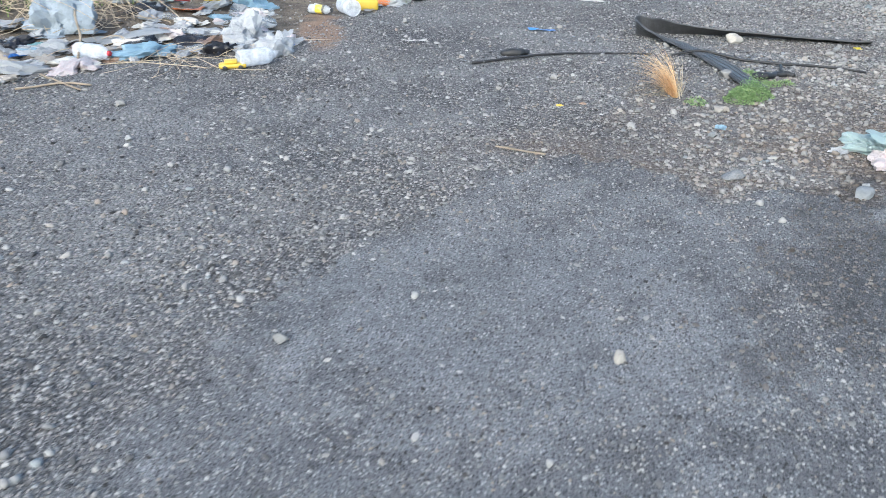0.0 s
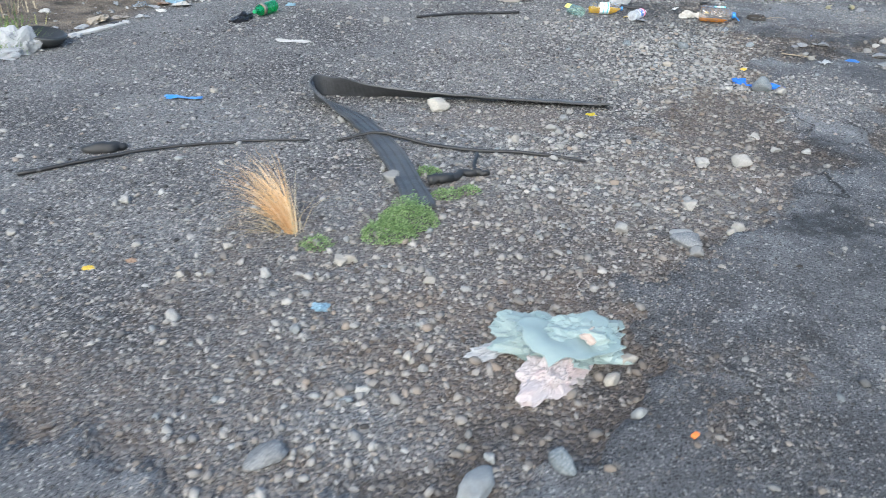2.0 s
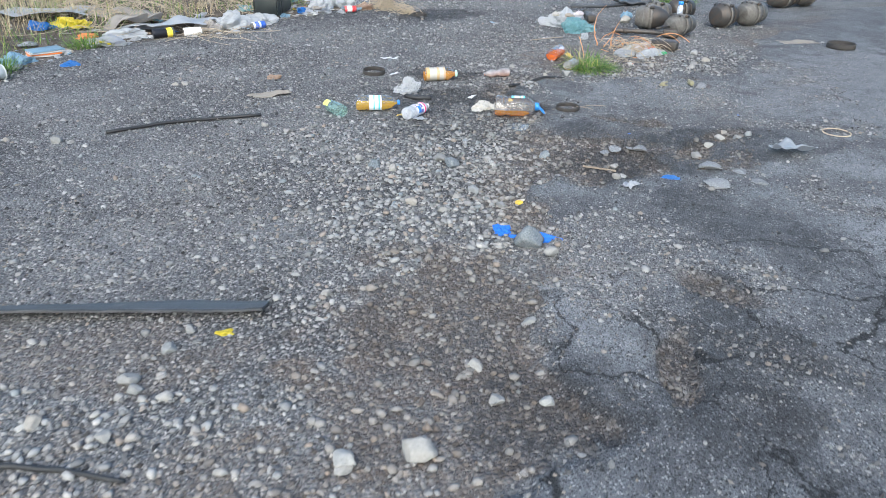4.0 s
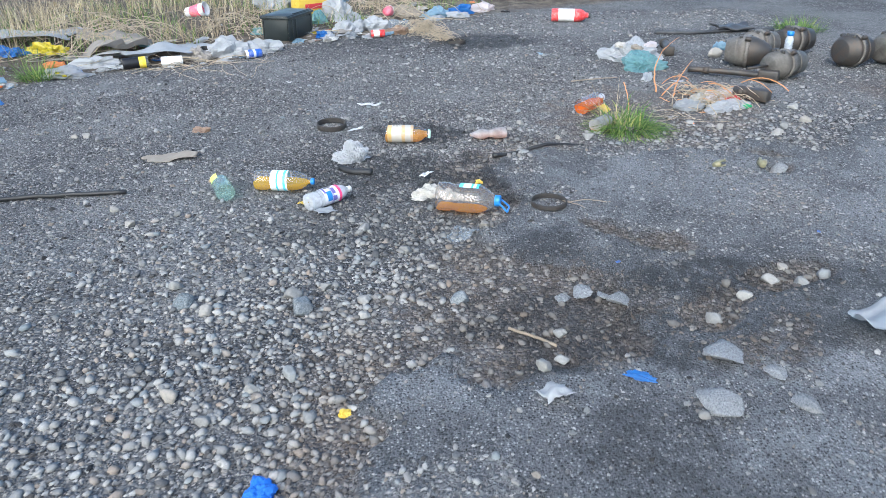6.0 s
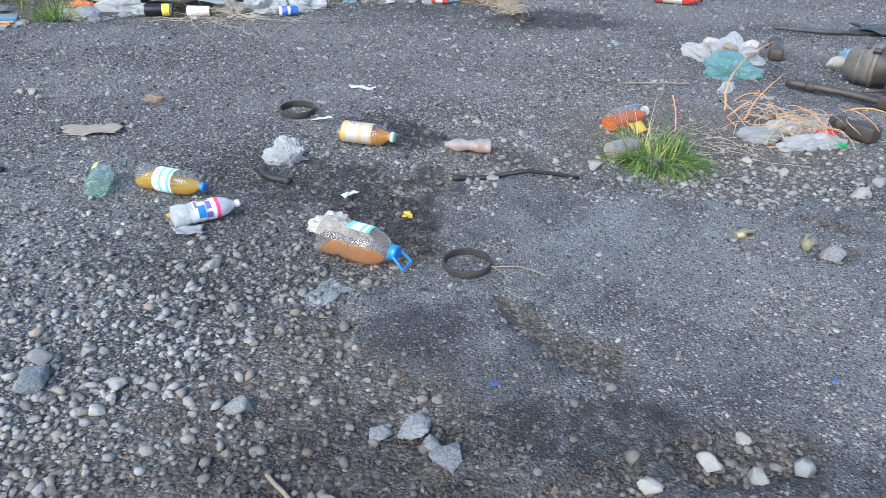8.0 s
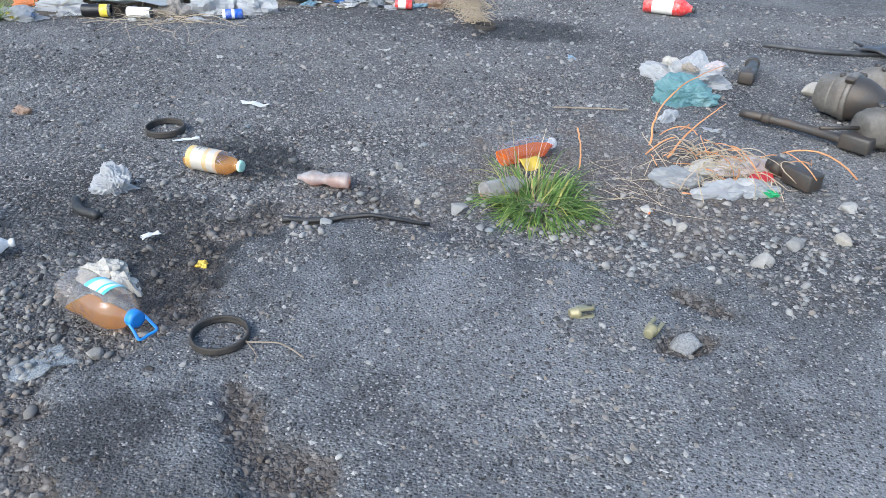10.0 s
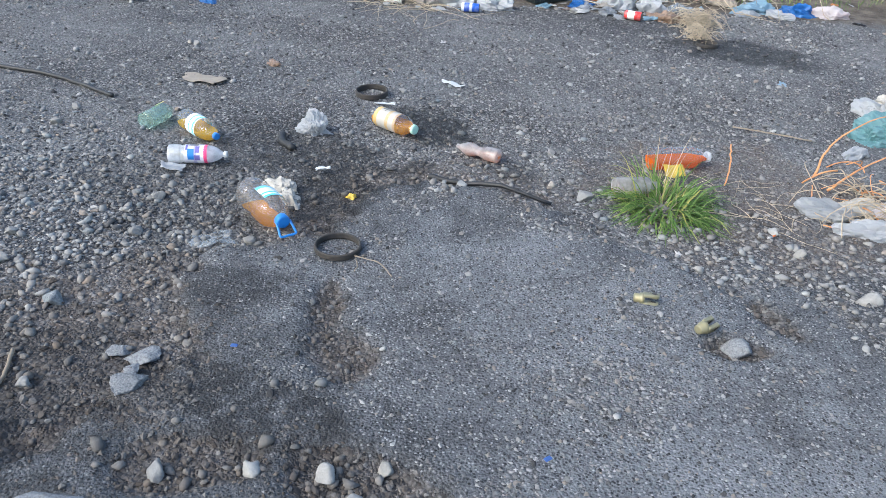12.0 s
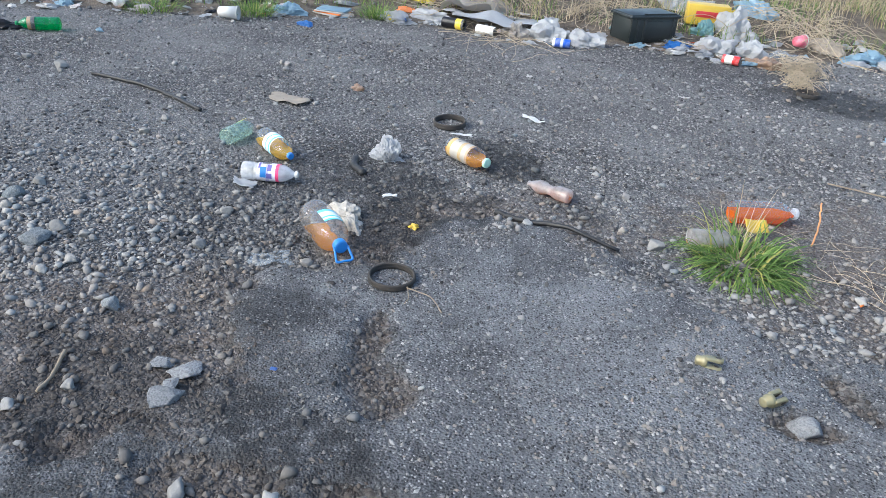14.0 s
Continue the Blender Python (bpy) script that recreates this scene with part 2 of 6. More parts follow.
def leaf_material(name, tones, thru=0.35):
    k = Nodes(name)
    c = k.ramp(k.n("NewGeometry").outputs["Random Per Island"], *tones)
    k.set(c, 0.6, spec=0.3)
    tl, m = k.n("BsdfTranslucent"), k.n("MixShader")
    k.link(c, tl.inputs["Color"])
    m.inputs[0].default_value = thru
    k.link(k.p.outputs[0], m.inputs[1])
    k.link(tl.outputs[0], m.inputs[2])
    k.link(m.outputs[0], k.out.inputs["Surface"])
    return k.m


TONES = ((0.0, (0.022, 0.022, 0.024)), (0.2, (0.065, 0.065, 0.068)), (0.42, (0.15, 0.15, 0.151)), (0.66, (0.235, 0.232, 0.227)),
         (0.78, (0.21, 0.178, 0.15)), (0.87, (0.28, 0.276, 0.268)), (1.0, (0.37, 0.362, 0.347)))
PALE = ((0.0, (0.2, 0.2, 0.196)), (0.35, (0.3, 0.293, 0.28)), (0.6, (0.32, 0.293, 0.255)), (0.8, (0.2, 0.216, 0.226)), (1.0, (0.37, 0.357, 0.333)))
M_GROUND = ground_material()
M_GRAVEL = stone_material("gravel", "island", TONES, 0.001)
M_COARSE = stone_material("coarse_gravel", "island", ((0.0, (0.09, 0.09, 0.094)), (0.15, (0.18, 0.18, 0.18)), (0.45, (0.28, 0.277, 0.27)), (0.72, (0.33, 0.323, 0.308)), (0.8, (0.27, 0.22, 0.18)), (0.88, (0.19, 0.215, 0.23)), (1.0, (0.42, 0.405, 0.38))), 0.002)
M_STONE = stone_material("stone", "object", PALE, 0.004)
M_WHITE_STONE = stone_material("white_stone", "object", ((0.0, (0.31, 0.295, 0.27)), (1.0, (0.36, 0.34, 0.305))), 0.006)
M_BLUE_STONE = stone_material("blue_stone", "object", ((0.0, (0.15, 0.175, 0.19)), (1.0, (0.2, 0.22, 0.235))), 0.006, 0.5)
M_SLAB = stone_material("broken_asphalt", "object", ((0.0, (0.2, 0.207, 0.215)), (1.0, (0.26, 0.268, 0.278))), 0.012, 0.45)
M_RUBBER = simple("rubber", (0.03, 0.031, 0.034), 0.5, spot=(0.085, 0.087, 0.093), scale=8, amount=0.7, bump=0.002)
M_BLACK_RUBBER = simple("black_rubber", (0.011, 0.011, 0.012), 0.55, spot=(0.03, 0.03, 0.031), scale=12, amount=0.6, bump=0.002)
M_RING = simple("dusty_rubber", (0.02, 0.018, 0.017), 0.7, spot=(0.055, 0.045, 0.037), scale=22, amount=0.85, bump=0.003, grain=120)
M_RUST_RUBBER = simple("oily_steel", (0.13, 0.122, 0.112), 0.55, 0.1, spot=(0.045, 0.038, 0.032), scale=10, amount=0.9, bump=0.004)
M_DARK_STEEL = simple("dark_steel", (0.04, 0.039, 0.038), 0.5, 0.15, spot=(0.09, 0.06, 0.04), scale=12, amount=0.6, bump=0.003)
M_PALE_STEEL = simple("worn_steel", (0.17, 0.16, 0.145), 0.55, 0.1, spot=(0.06, 0.045, 0.035), scale=9, amount=0.8, bump=0.003)
M_GOLD = simple("yellow_zinc", (0.24, 0.23, 0.15), 0.4, 0.35, spot=(0.3, 0.22, 0.08), amount=0.5)
M_BLACK = simple("black_plastic", (0.02, 0.022, 0.023), 0.4, spot=(0.07, 0.07, 0.07), amount=0.4)
M_CASE = simple("dusty_black_plastic", (0.012, 0.017, 0.018), 0.4, spot=(0.035, 0.038, 0.038), scale=5, amount=0.5)
M_WOOD = simple("dry_twig", (0.27, 0.22, 0.16), 0.8, amount=0.6, grain=140, bump=0.002)
M_ORANGE_STEM = simple("orange_stem", (0.55, 0.25, 0.1), 0.7, spot=(0.5, 0.3, 0.15), amount=0.5)
M_CARD = simple("cardboard", (0.27, 0.235, 0.19), 0.9, spot=(0.22, 0.18, 0.14), amount=0.6, bump=0.003)
M_PAPER = simple("dirty_paper", (0.44, 0.43, 0.41), 0.8, spot=(0.34, 0.31, 0.27), amount=0.7, bump=0.002)
M_BLUE = simple("blue_plastic", (0.03, 0.2, 0.55), 0.35, spot=(0.02, 0.15, 0.45), amount=0.4)
M_BLUE_RAG = simple("blue_rag", (0.02, 0.14, 0.55), 0.75, amount=0.5, bump=0.004)
M_WHITE = simple("white_plastic", (0.55, 0.55, 0.54), 0.4, spot=(0.5, 0.48, 0.44), amount=0.5)
M_RED = simple("red_plastic", (0.45, 0.03, 0.04), 0.35, spot=(0.4, 0.02, 0.02), amount=0.4)
M_YELLOW = simple("yellow_plastic", (0.52, 0.35, 0.035), 0.4, spot=(0.55, 0.42, 0.08), amount=0.4)
M_ORANGE = simple("orange_plastic", (0.75, 0.2, 0.04), 0.45, amount=0.4)
M_GREEN = simple("green_plastic", (0.02, 0.28, 0.1), 0.35, amount=0.4)
M_MINT = simple("mint_plastic", (0.45, 0.68, 0.56), 0.5, spot=(0.3, 0.5, 0.42))
M_PINK = simple("pink_print", (0.7, 0.12, 0.2), 0.45, spot=(0.75, 0.4, 0.42))
M_CLOTH = simple("dirty_white_cloth", (0.38, 0.365, 0.335), 0.9, spot=(0.28, 0.255, 0.215), amount=0.7, bump=0.006, scale=18)
M_GREYCLOTH = simple("grey_cloth", (0.25, 0.29, 0.33), 0.9, spot=(0.14, 0.16, 0.18), amount=0.6, bump=0.005)
M_ROPE = simple("pale_straw", (0.4, 0.33, 0.24), 0.85, spot=(0.4, 0.32, 0.22), amount=0.6)
F_WHITE = film("white_film", (0.47, 0.48, 0.495), 0.22, spot=(0.33, 0.335, 0.34))
F_GREY = film("grey_film", (0.4, 0.41, 0.42), 0.3, spot=(0.3, 0.29, 0.28))
F_CLEAR = film("clear_film", (0.42, 0.45, 0.47), 0.6, 0.2)
F_MINT = film("mint_film", (0.37, 0.46, 0.455), 0.16, spot=(0.23, 0.34, 0.34))
F_PINK = film("pink_film", (0.58, 0.52, 0.52), 0.08, spot=(0.55, 0.32, 0.3))
F_PEACH = film("peach_film", (0.62, 0.5, 0.42), 0.08, spot=(0.6, 0.4, 0.33))
M_NAVY = simple("scuffed_blue_plastic", (0.03, 0.09, 0.3), 0.5, spot=(0.06, 0.1, 0.2), amount=0.5)
F_BLUE = film("blue_film", (0.03, 0.15, 0.45), 0.1)
F_SKY = film("sky_blue_film", (0.24, 0.37, 0.47), 0.12)
F_TEAL = film("teal_film", (0.16, 0.31, 0.33), 0.15, spot=(0.27, 0.4, 0.42))
F_YELLOW = film("yellow_film", (0.58, 0.47, 0.03), 0.08)
F_BLACK = film("black_film", (0.02, 0.02, 0.025), 0.03)
F_ORANGE = film("orange_film", (0.7, 0.24, 0.08), 0.1)
F_BROWN = film("brown_film", (0.3, 0.2, 0.14), 0.1)
F_NET = film("beige_net", (0.42, 0.38, 0.34), 0.3, 0.6)
P_CLEAR = pet("clear_pet", (0.93, 0.95, 0.96))
P_MILKY = pet("milky_pet", (0.92, 0.93, 0.95), 0.6, (0.85, 0.86, 0.88))
P_GREEN = pet("green_pet", (0.8, 0.93, 0.86), 0.3, (0.5, 0.62, 0.56))
P_JUG = pet("jug_pet", (0.92, 0.89, 0.86), 0.17, (0.6, 0.58, 0.57))
P_DEEP = pet("deep_green_pet", (0.1, 0.75, 0.35), 0.4, (0.02, 0.4, 0.16))
P_PINK = pet("rosy_pet", (0.9, 0.75, 0.68), 0.45)
L_AMBER = liquid("amber_liquid", (0.92, 0.45, 0.02), 0.42)
L_YELLOW = liquid("yellow_liquid", (0.93, 0.62, 0.05), 0.55)
L_ORANGE = liquid("orange_liquid", (0.95, 0.48, 0.07), 0.6)
L_RED = liquid("red_liquid", (0.92, 0.24, 0.03), 0.6)
L_PEACH = liquid("peach_liquid", (0.85, 0.5, 0.3), 0.45)
LEAF = leaf_material("grass_leaf", ((0.0, (0.07, 0.135, 0.03)), (0.5, (0.135, 0.23, 0.055)), (0.85, (0.24, 0.33, 0.095)), (1.0, (0.42, 0.4, 0.12))))
WEED = leaf_material("weed_leaf", ((0.0, (0.12, 0.19, 0.07)), (0.6, (0.21, 0.31, 0.13)), (1.0, (0.33, 0.43, 0.22))))
STRAW = leaf_material("dry_grass", ((0.0, (0.3, 0.23, 0.13)), (0.5, (0.46, 0.37, 0.23)), (1.0, (0.6, 0.52, 0.36))), 0.25)
AMBER_STRAW = leaf_material("golden_dry_grass", ((0.0, (0.5, 0.3, 0.14)), (0.5, (0.75, 0.5, 0.25)), (1.0, (0.82, 0.66, 0.45))), 0.3)


# ---- shape of the ground ----
def vnoise(x, y, s):
    """Smooth value noise from 0 to 1 for arrays."""
    xi, yi = np.floor(x), np.floor(y)
    fx, fy = x - xi, y - yi
    fx, fy = fx * fx * (3 - 2 * fx), fy * fy * (3 - 2 * fy)

    def h(i, j):
        v = np.sin(i * 127.1 + j * 311.7 + s * 74.7) * 43758.5453
        return v - np.floor(v)

    return (h(xi, yi) * (1 - fx) + h(xi + 1, yi) * fx) * (1 - fy) + (h(xi, yi + 1) * (1 - fx) + h(xi + 1, yi + 1) * fx) * fy


def step(a, b, v):
    v = np.clip((v - a) / (b - a), 0, 1)
    return v * v * (3 - 2 * v)


# edge of the worn asphalt, the asphalt lies to its right and south
EDGE_SOUTH = [(-1.0, -60), (-0.95, 1.3), (-0.79, 1.72), (-0.67, 2.14), (-0.4, 2.58), (-0.05, 3.0), (0.28, 3.39), (0.65, 3.67), (0.94, 3.6), (1.13, 3.36),
              (1.18, 3.11), (1.42, 3.14), (1.53, 3.27), (1.98, 3.15), (2.42, 3.3), (2.66, 3.54), (2.74, 3.86), (2.72, 4.08), (3.04, 4.23), (3.25, 4.3),
              (3.41, 4.43), (3.69, 4.59), (3.92, 4.8), (4.21, 5.01), (4.55, 5.17), (4.46, 5.39), (4.42, 5.58), (4.49, 5.8), (4.6, 6.15), (4.9, 6.42)]
EDGE_NORTH = [(4.97, 6.75), (4.98, 6.95), (5.03, 7.16), (5.26, 7.24), (5.31, 7.1), (5.55, 7.08), (5.9, 7.2), (6.0, 7.45), (5.93, 7.72), (5.7, 7.85), (5.55, 8.05),
              (5.52, 8.3), (5.7, 8.5), (5.68, 8.8), (5.64, 9.1), (5.78, 9.27), (6.3, 9.38), (6.66, 9.26), (6.95, 9.28), (7.2, 9.27), (7.36, 9.44), (7.93, 9.48),
              (8.6, 9.85), (9.1, 10.6), (10.2, 11.1), (12, 12.3), (16, 13), (300, 60), (300, -60)]
LITTER_LINE = [(-9, 2.2), (-2.95, 4.7), (-2.4, 5.3), (-1.75, 5.55), (-1.15, 5.78), (-1.02, 6.9), (-0.5, 7.55), (-0.1, 8.3), (0.35, 9.05), (0.89, 9.75), (1.4, 10.35), (1.75, 10.95),
               (2.13, 11.65), (2.82, 12.0), (3.7, 12.3), (4.1, 12.95), (4.57, 13.3), (5.0, 13.3), (5.35, 14.1), (5.94, 14.45), (6.9, 15.05), (8.28, 15.5), (14, 17.5), (300, 60)]


def inside_distance(pts, x, y, closed=True):
    """Distance to a line of points, positive inside (closed) or to its left (open)."""
    best = np.full(x.shape, 1e9)
    ins = np.zeros(x.shape, bool)
    ring = pts + [pts[0]] if closed else pts
    side = np.zeros(x.shape)
    for (ax, ay), (bx, by) in zip(ring[:-1], ring[1:]):
        ux, uy = bx - ax, by - ay
        t = np.clip(((x - ax) * ux + (y - ay) * uy) / (ux * ux + uy * uy), 0, 1)
        d = np.hypot(x - ax - t * ux, y - ay - t * uy)
        cross = ux * (y - ay) - uy * (x - ax)
        closer = d < best - 1e-9
        side = np.where(closer, np.sign(cross), side)
        best = np.minimum(best, d)
        ins ^= ((ay > y) != (by > y)) & (x < (bx - ax) * (y - ay) / (by - ay + 1e-12) + ax)
    return np.where(ins, best, -best) if closed else best * side


def blob(x, y, cx, cy, rx, ry, turn=0.0, rag=0.35, seed=3):
    """A ragged oval, 1 in its middle and 0 outside."""
    c, s = math.cos(radians(turn)), math.sin(radians(turn))
    u, v = ((x - cx) * c + (y - cy) * s) / rx, (-(x - cx) * s + (y - cy) * c) / ry
    r = np.hypot(u, v) + rag * (vnoise(x * 7, y * 7, seed) - 0.5) + rag * 0.6 * (vnoise(x * 22, y * 22, seed + 1) - 0.5)
    return 1 - step(0.75, 1.1, r)


HOLES = [(6.3, 8.02, 0.15, 0.115, -15), (6.1, 8.17, 0.2, 0.055, -52), (6.7, 7.68, 0.23, 0.11, 12), (6.3, 7.46, 0.24, 0.11, 40), (7.29, 8.89, 0.12, 0.06, 30), (7.35, 9.15, 0.14, 0.05, -30), (5.35, 5.85, 0.2, 0.1, -60), (4.9, 5.4, 0.22, 0.08, 60)]


def fields(x, y):
    """All that varies over the ground: masks and height."""
    f = {}
    wob = 0.12 * (vnoise(x * 5, y * 5, 11) - 0.5) + 0.11 * (vnoise(x * 14, y * 14, 12) - 0.5) + 0.05 * (vnoise(x * 31, y * 31, 13) - 0.5)
    sd = inside_distance(EDGE_SOUTH + EDGE_NORTH, x, y) + wob
    soft = 0.02 + 0.16 * step(3.2, 2.4, y)
    hole = np.zeros(x.shape)
    for i, (cx, cy, rx, ry, turn) in enumerate(HOLES):
        hole = np.maximum(hole, blob(x, y, cx, cy, rx, ry, turn, seed=20 + i))
    a = step(-soft, soft, sd) * (1 - hole)
    worn = step(0.62, 0.74, vnoise(x * 1.7, y * 1.7, 14) * 0.6 + vnoise(x * 6, y * 6, 15) * 0.4) * step(0.1, 0.5, x - 0.3)
    f["asphalt"] = a * (1 - 0.55 * worn)
    f["hole"] = hole
    f["worn"] = np.maximum(worn, blob(x, y, 1.6, 2.4, 0.45, 0.9, -35, 1.0)) * a
    dirt = np.maximum.reduce([blob(x, y, 2.35, 3.75, 0.75, 0.55, 0, 0.8), 0.9 * blob(x, y, 4.1, 5.7, 0.55, 0.9, -20, 0.8), 0.8 * blob(x, y, 5.6, 7.5, 0.5, 0.5, 0, 0.8),
                              0.6 * blob(x, y, 2.8, 6.0, 0.6, 0.25, -10, 0.8), 0.7 * blob(x, y, 7.0, 10.2, 0.8, 0.7, 0, 0.8), 0.5 * blob(x, y, 1.3, 3.9, 0.5, 0.5, 0, 0.8), 0.8 * blob(x, y, 1.65, 2.7, 0.3, 0.8, -35, 1.2),
                              0.5 * blob(x, y, 3.6, 5.0, 0.6, 0.5, 0, 0.8), 0.8 * hole, 0.9 * blob(x, y, 5.86, 7.9, 0.24, 0.1, 35, 0.7)])
    dirt = np.maximum.reduce([dirt, 0.55 * blob(x, y, 2.3, 4.4, 1.3, 0.9, 25, 0.9), 0.8 * blob(x, y, 5.7, 7.4, 0.6, 0.5, 0, 0.9), 0.9 * blob(x, y, 6.2, 7.35, 0.75, 0.32, 15, 0.9),
                              0.85 * np.exp(-((sd + 0.12) / 0.22) ** 2) * step(2.8, 3.6, y) * step(0.25, 0.6, vnoise(x * 2.3, y * 2.3, 61))])
    f["dirt"] = dirt
    f["oil"] = np.maximum.reduce([0.8 * blob(x, y, 4.35, 4.15, 0.5, 0.45, 30, 0.8), 0.85 * blob(x, y, 6.2, 7.66, 0.5, 0.18, 5, 0.7), 0.75 * blob(x, y, 2.1, 2.68, 0.45, 0.28, 35, 0.9), 0.95 * blob(x, y, 6.15, 13.0, 0.62, 0.42, 10, 0.5), 0.97 * blob(x, y, 5.3, 9.85, 0.36, 0.22, -15, 0.6), 0.95 * blob(x, y, 5.45, 8.85, 0.32, 0.3, 0, 0.8),
                                  0.95 * blob(x, y, 3.98, 4.5, 0.3, 0.16, 5, 0.8), 0.75 * blob(x, y, 5.75, 7.35, 0.5, 0.35, -20, 0.9), 0.6 * blob(x, y, 6.3, 7.4, 0.75, 0.38, 15, 0.9), 0.55 * hole, 0.5 * blob(x, y, 6.1, 8.17, 0.22, 0.08, -52, 0.6), 0.5 * blob(x, y, 2.9, 3.4, 0.9, 0.5, 25, 0.9), 0.85 * blob(x, y, 5.25, 9.1, 0.5, 0.35, 0, 0.9), 0.5 * blob(x, y, 5.0, 8.6, 0.7, 0.6, 20, 1.0), 0.4 * blob(x, y, 4.3, 4.1, 1.4, 0.8, 30, 1.2), 0.6 * blob(x, y, 5.1, 5.4, 0.3, 0.65, -25, 0.9),
                                  0.5 * blob(x, y, 5.9, 6.4, 0.3, 0.6, 10, 0.9), 0.6 * blob(x, y, 5.92, 9.7, 0.2, 0.13, 0, 0.8), 0.55 * blob(x, y, 1.66, 2.7, 0.28, 0.75, -35, 1.3),
                                  0.4 * blob(x, y, 5.0, 13.2, 0.7, 0.3, 20, 0.6), 0.45 * blob(x, y, 4.8, 9.2, 0.3, 0.25, 0, 0.8), 0.5 * blob(x, y, 6.2, 7.75, 0.9, 0.25, -30, 1.0), 0.6 * blob(x, y, 4.45, 5.35, 0.35, 0.25, 50, 1.0), 0.35 * blob(x, y, 4.2, 5.95, 0.4, 0.5, 0, 1.1)])
    f["slab"] = np.maximum.reduce([blob(x, y, 6.42, 7.05, 0.34, 0.13, -8, 0.4), blob(x, y, 7.1, 6.9, 0.24, 0.3, 20, 0.4), blob(x, y, 6.75, 6.0, 0.5, 0.55, 30, 0.4),
                                   0.55 * blob(x, y, 5.15, 7.05, 0.17, 0.17, 0, 0.4), 0.75 * blob(x, y, 8.8, 8.6, 1.8, 1.0, 40, 0.6), 0.9 * blob(x, y, 4.78, 5.85, 0.24, 0.5, -15, 0.5),
                                   0.6 * blob(x, y, 6.8, 8.75, 0.75, 0.5, -10, 0.7), 0.5 * blob(x, y, 7.6, 8.2, 0.8, 0.5, 20, 0.8), 0.5 * blob(x, y, 0.3, 2.35, 1.0, 0.85, 45, 1.2), 0.35 * blob(x, y, 1.9, 2.9, 0.6, 0.3, 20, 0.8)])
    f["crack"] = step(3.2, 4.2, x) * (0.35 + 0.65 * step(6.6, 5.6, y))
    lit = inside_distance(LITTER_LINE, x, y, False)
    f["litter"] = lit
    f["berm"] = step(-0.05, 0.25, lit + wob)
    f["clay"] = blob(x, y, -1.08, 6.45, 0.22, 0.6, 8, 0.5)
    z = 0.016 * (vnoise(x * 0.9, y * 0.9, 31) - 0.5) + 0.01 * (vnoise(x * 3.1, y * 3.1, 32) - 0.5)
    z = z + 0.026 * a * step(2.6, 3.6, y) + 0.01 * a + 0.006 * hole + (1 - a) * 0.007 * (vnoise(x * 19, y * 19, 33) - 0.5) + 0.002 * (vnoise(x * 31, y * 31, 34) - 0.5)
    z = z + 0.16 * step(0.3, 2.2, lit) + f["berm"] * 0.03 * (vnoise(x * 4, y * 4, 35) - 0.3)
    f["z"] = z
    return f


def gz(x, y):
    return float(fields(np.array([float(x)]), np.array([float(y)]))["z"][0])


def mesh_object(name, verts, faces, material, smooth=True):
    """One mesh object from arrays of vertices and faces of equal size."""
    me = bpy.data.meshes.new(name)
    nv, nf, k = len(verts), len(faces), faces.shape[1]
    me.vertices.add(nv)
    me.vertices.foreach_set("co", np.ascontiguousarray(verts, np.float32).ravel())
    me.loops.add(nf * k)
    me.loops.foreach_set("vertex_index", np.ascontiguousarray(faces, np.int32).ravel())
    me.polygons.add(nf)
    me.polygons.foreach_set("loop_start", np.arange(0, nf * k, k, dtype=np.int32))
    me.update(calc_edges=True)
    me.polygons.foreach_set("use_smooth", np.full(nf, smooth))
    me.materials.append(material)
    me.validate()
    return new(name, me)


def axis_steps(lo, hi, fine):
    """Fine steps where the camera goes, widening to the horizon."""
    mid = np.arange(lo, hi, fine)
    out = np.cumsum(0.05 * 1.45 ** np.arange(24))
    return np.concatenate([(lo - out)[::-1], mid, mid[-1] + out])


def build_ground():
    xs, ys = axis_steps(-3.6, 10.0, 0.03), axis_steps(1.0, 15.2, 0.03)
    gx, gy = np.meshgrid(xs, ys)
    x, y = gx.ravel(), gy.ravel()
    f = fields(x, y)
    nx, ny = len(xs), len(ys)
    i = (np.arange(ny - 1)[:, None] * nx + np.arange(nx - 1)[None, :]).ravel()
    faces = np.stack([i, i + 1, i + nx + 1, i + nx], 1)
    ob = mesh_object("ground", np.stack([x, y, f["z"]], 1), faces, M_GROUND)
    for key in ("asphalt", "dirt", "oil", "slab", "berm", "crack", "clay"):
        ob.data.attributes.new(key, "FLOAT", "POINT").data.foreach_set("value", f[key].astype(np.float32))
    return tagged(ob, "grey gravel lot with worn cracked asphalt and dark stains", "ground", kind="structure")


build_ground()

# ---- loose stones ----
ICO = [(0, 0, -1), (0.7236, -0.5257, -0.4472), (-0.2764, -0.8506, -0.4472), (-0.8944, 0, -0.4472), (-0.2764, 0.8506, -0.4472), (0.7236, 0.5257, -0.4472),
       (0.2764, -0.8506, 0.4472), (-0.7236, -0.5257, 0.4472), (-0.7236, 0.5257, 0.4472), (0.2764, 0.8506, 0.4472), (0.8944, 0, 0.4472), (0, 0, 1)]


def ico_faces():
    bm = bmesh.new()
    for v in ICO:
        bm.verts.new(v)
    bmesh.ops.convex_hull(bm, input=bm.verts[:])
    bm.verts.index_update()
    out = np.array([[v.index for v in fc.verts] for fc in bm.faces])
    bm.free()
    return out


ICO_F = ico_faces()


OCTA = [(1, 0, -0.35), (0, 1, -0.35), (-1, 0, -0.35), (0, -1, -0.35), (0.15, 0, 0.8)]
OCTA_F = np.array([[0, 1, 4], [1, 2, 4], [2, 3, 4], [3, 0, 4]])


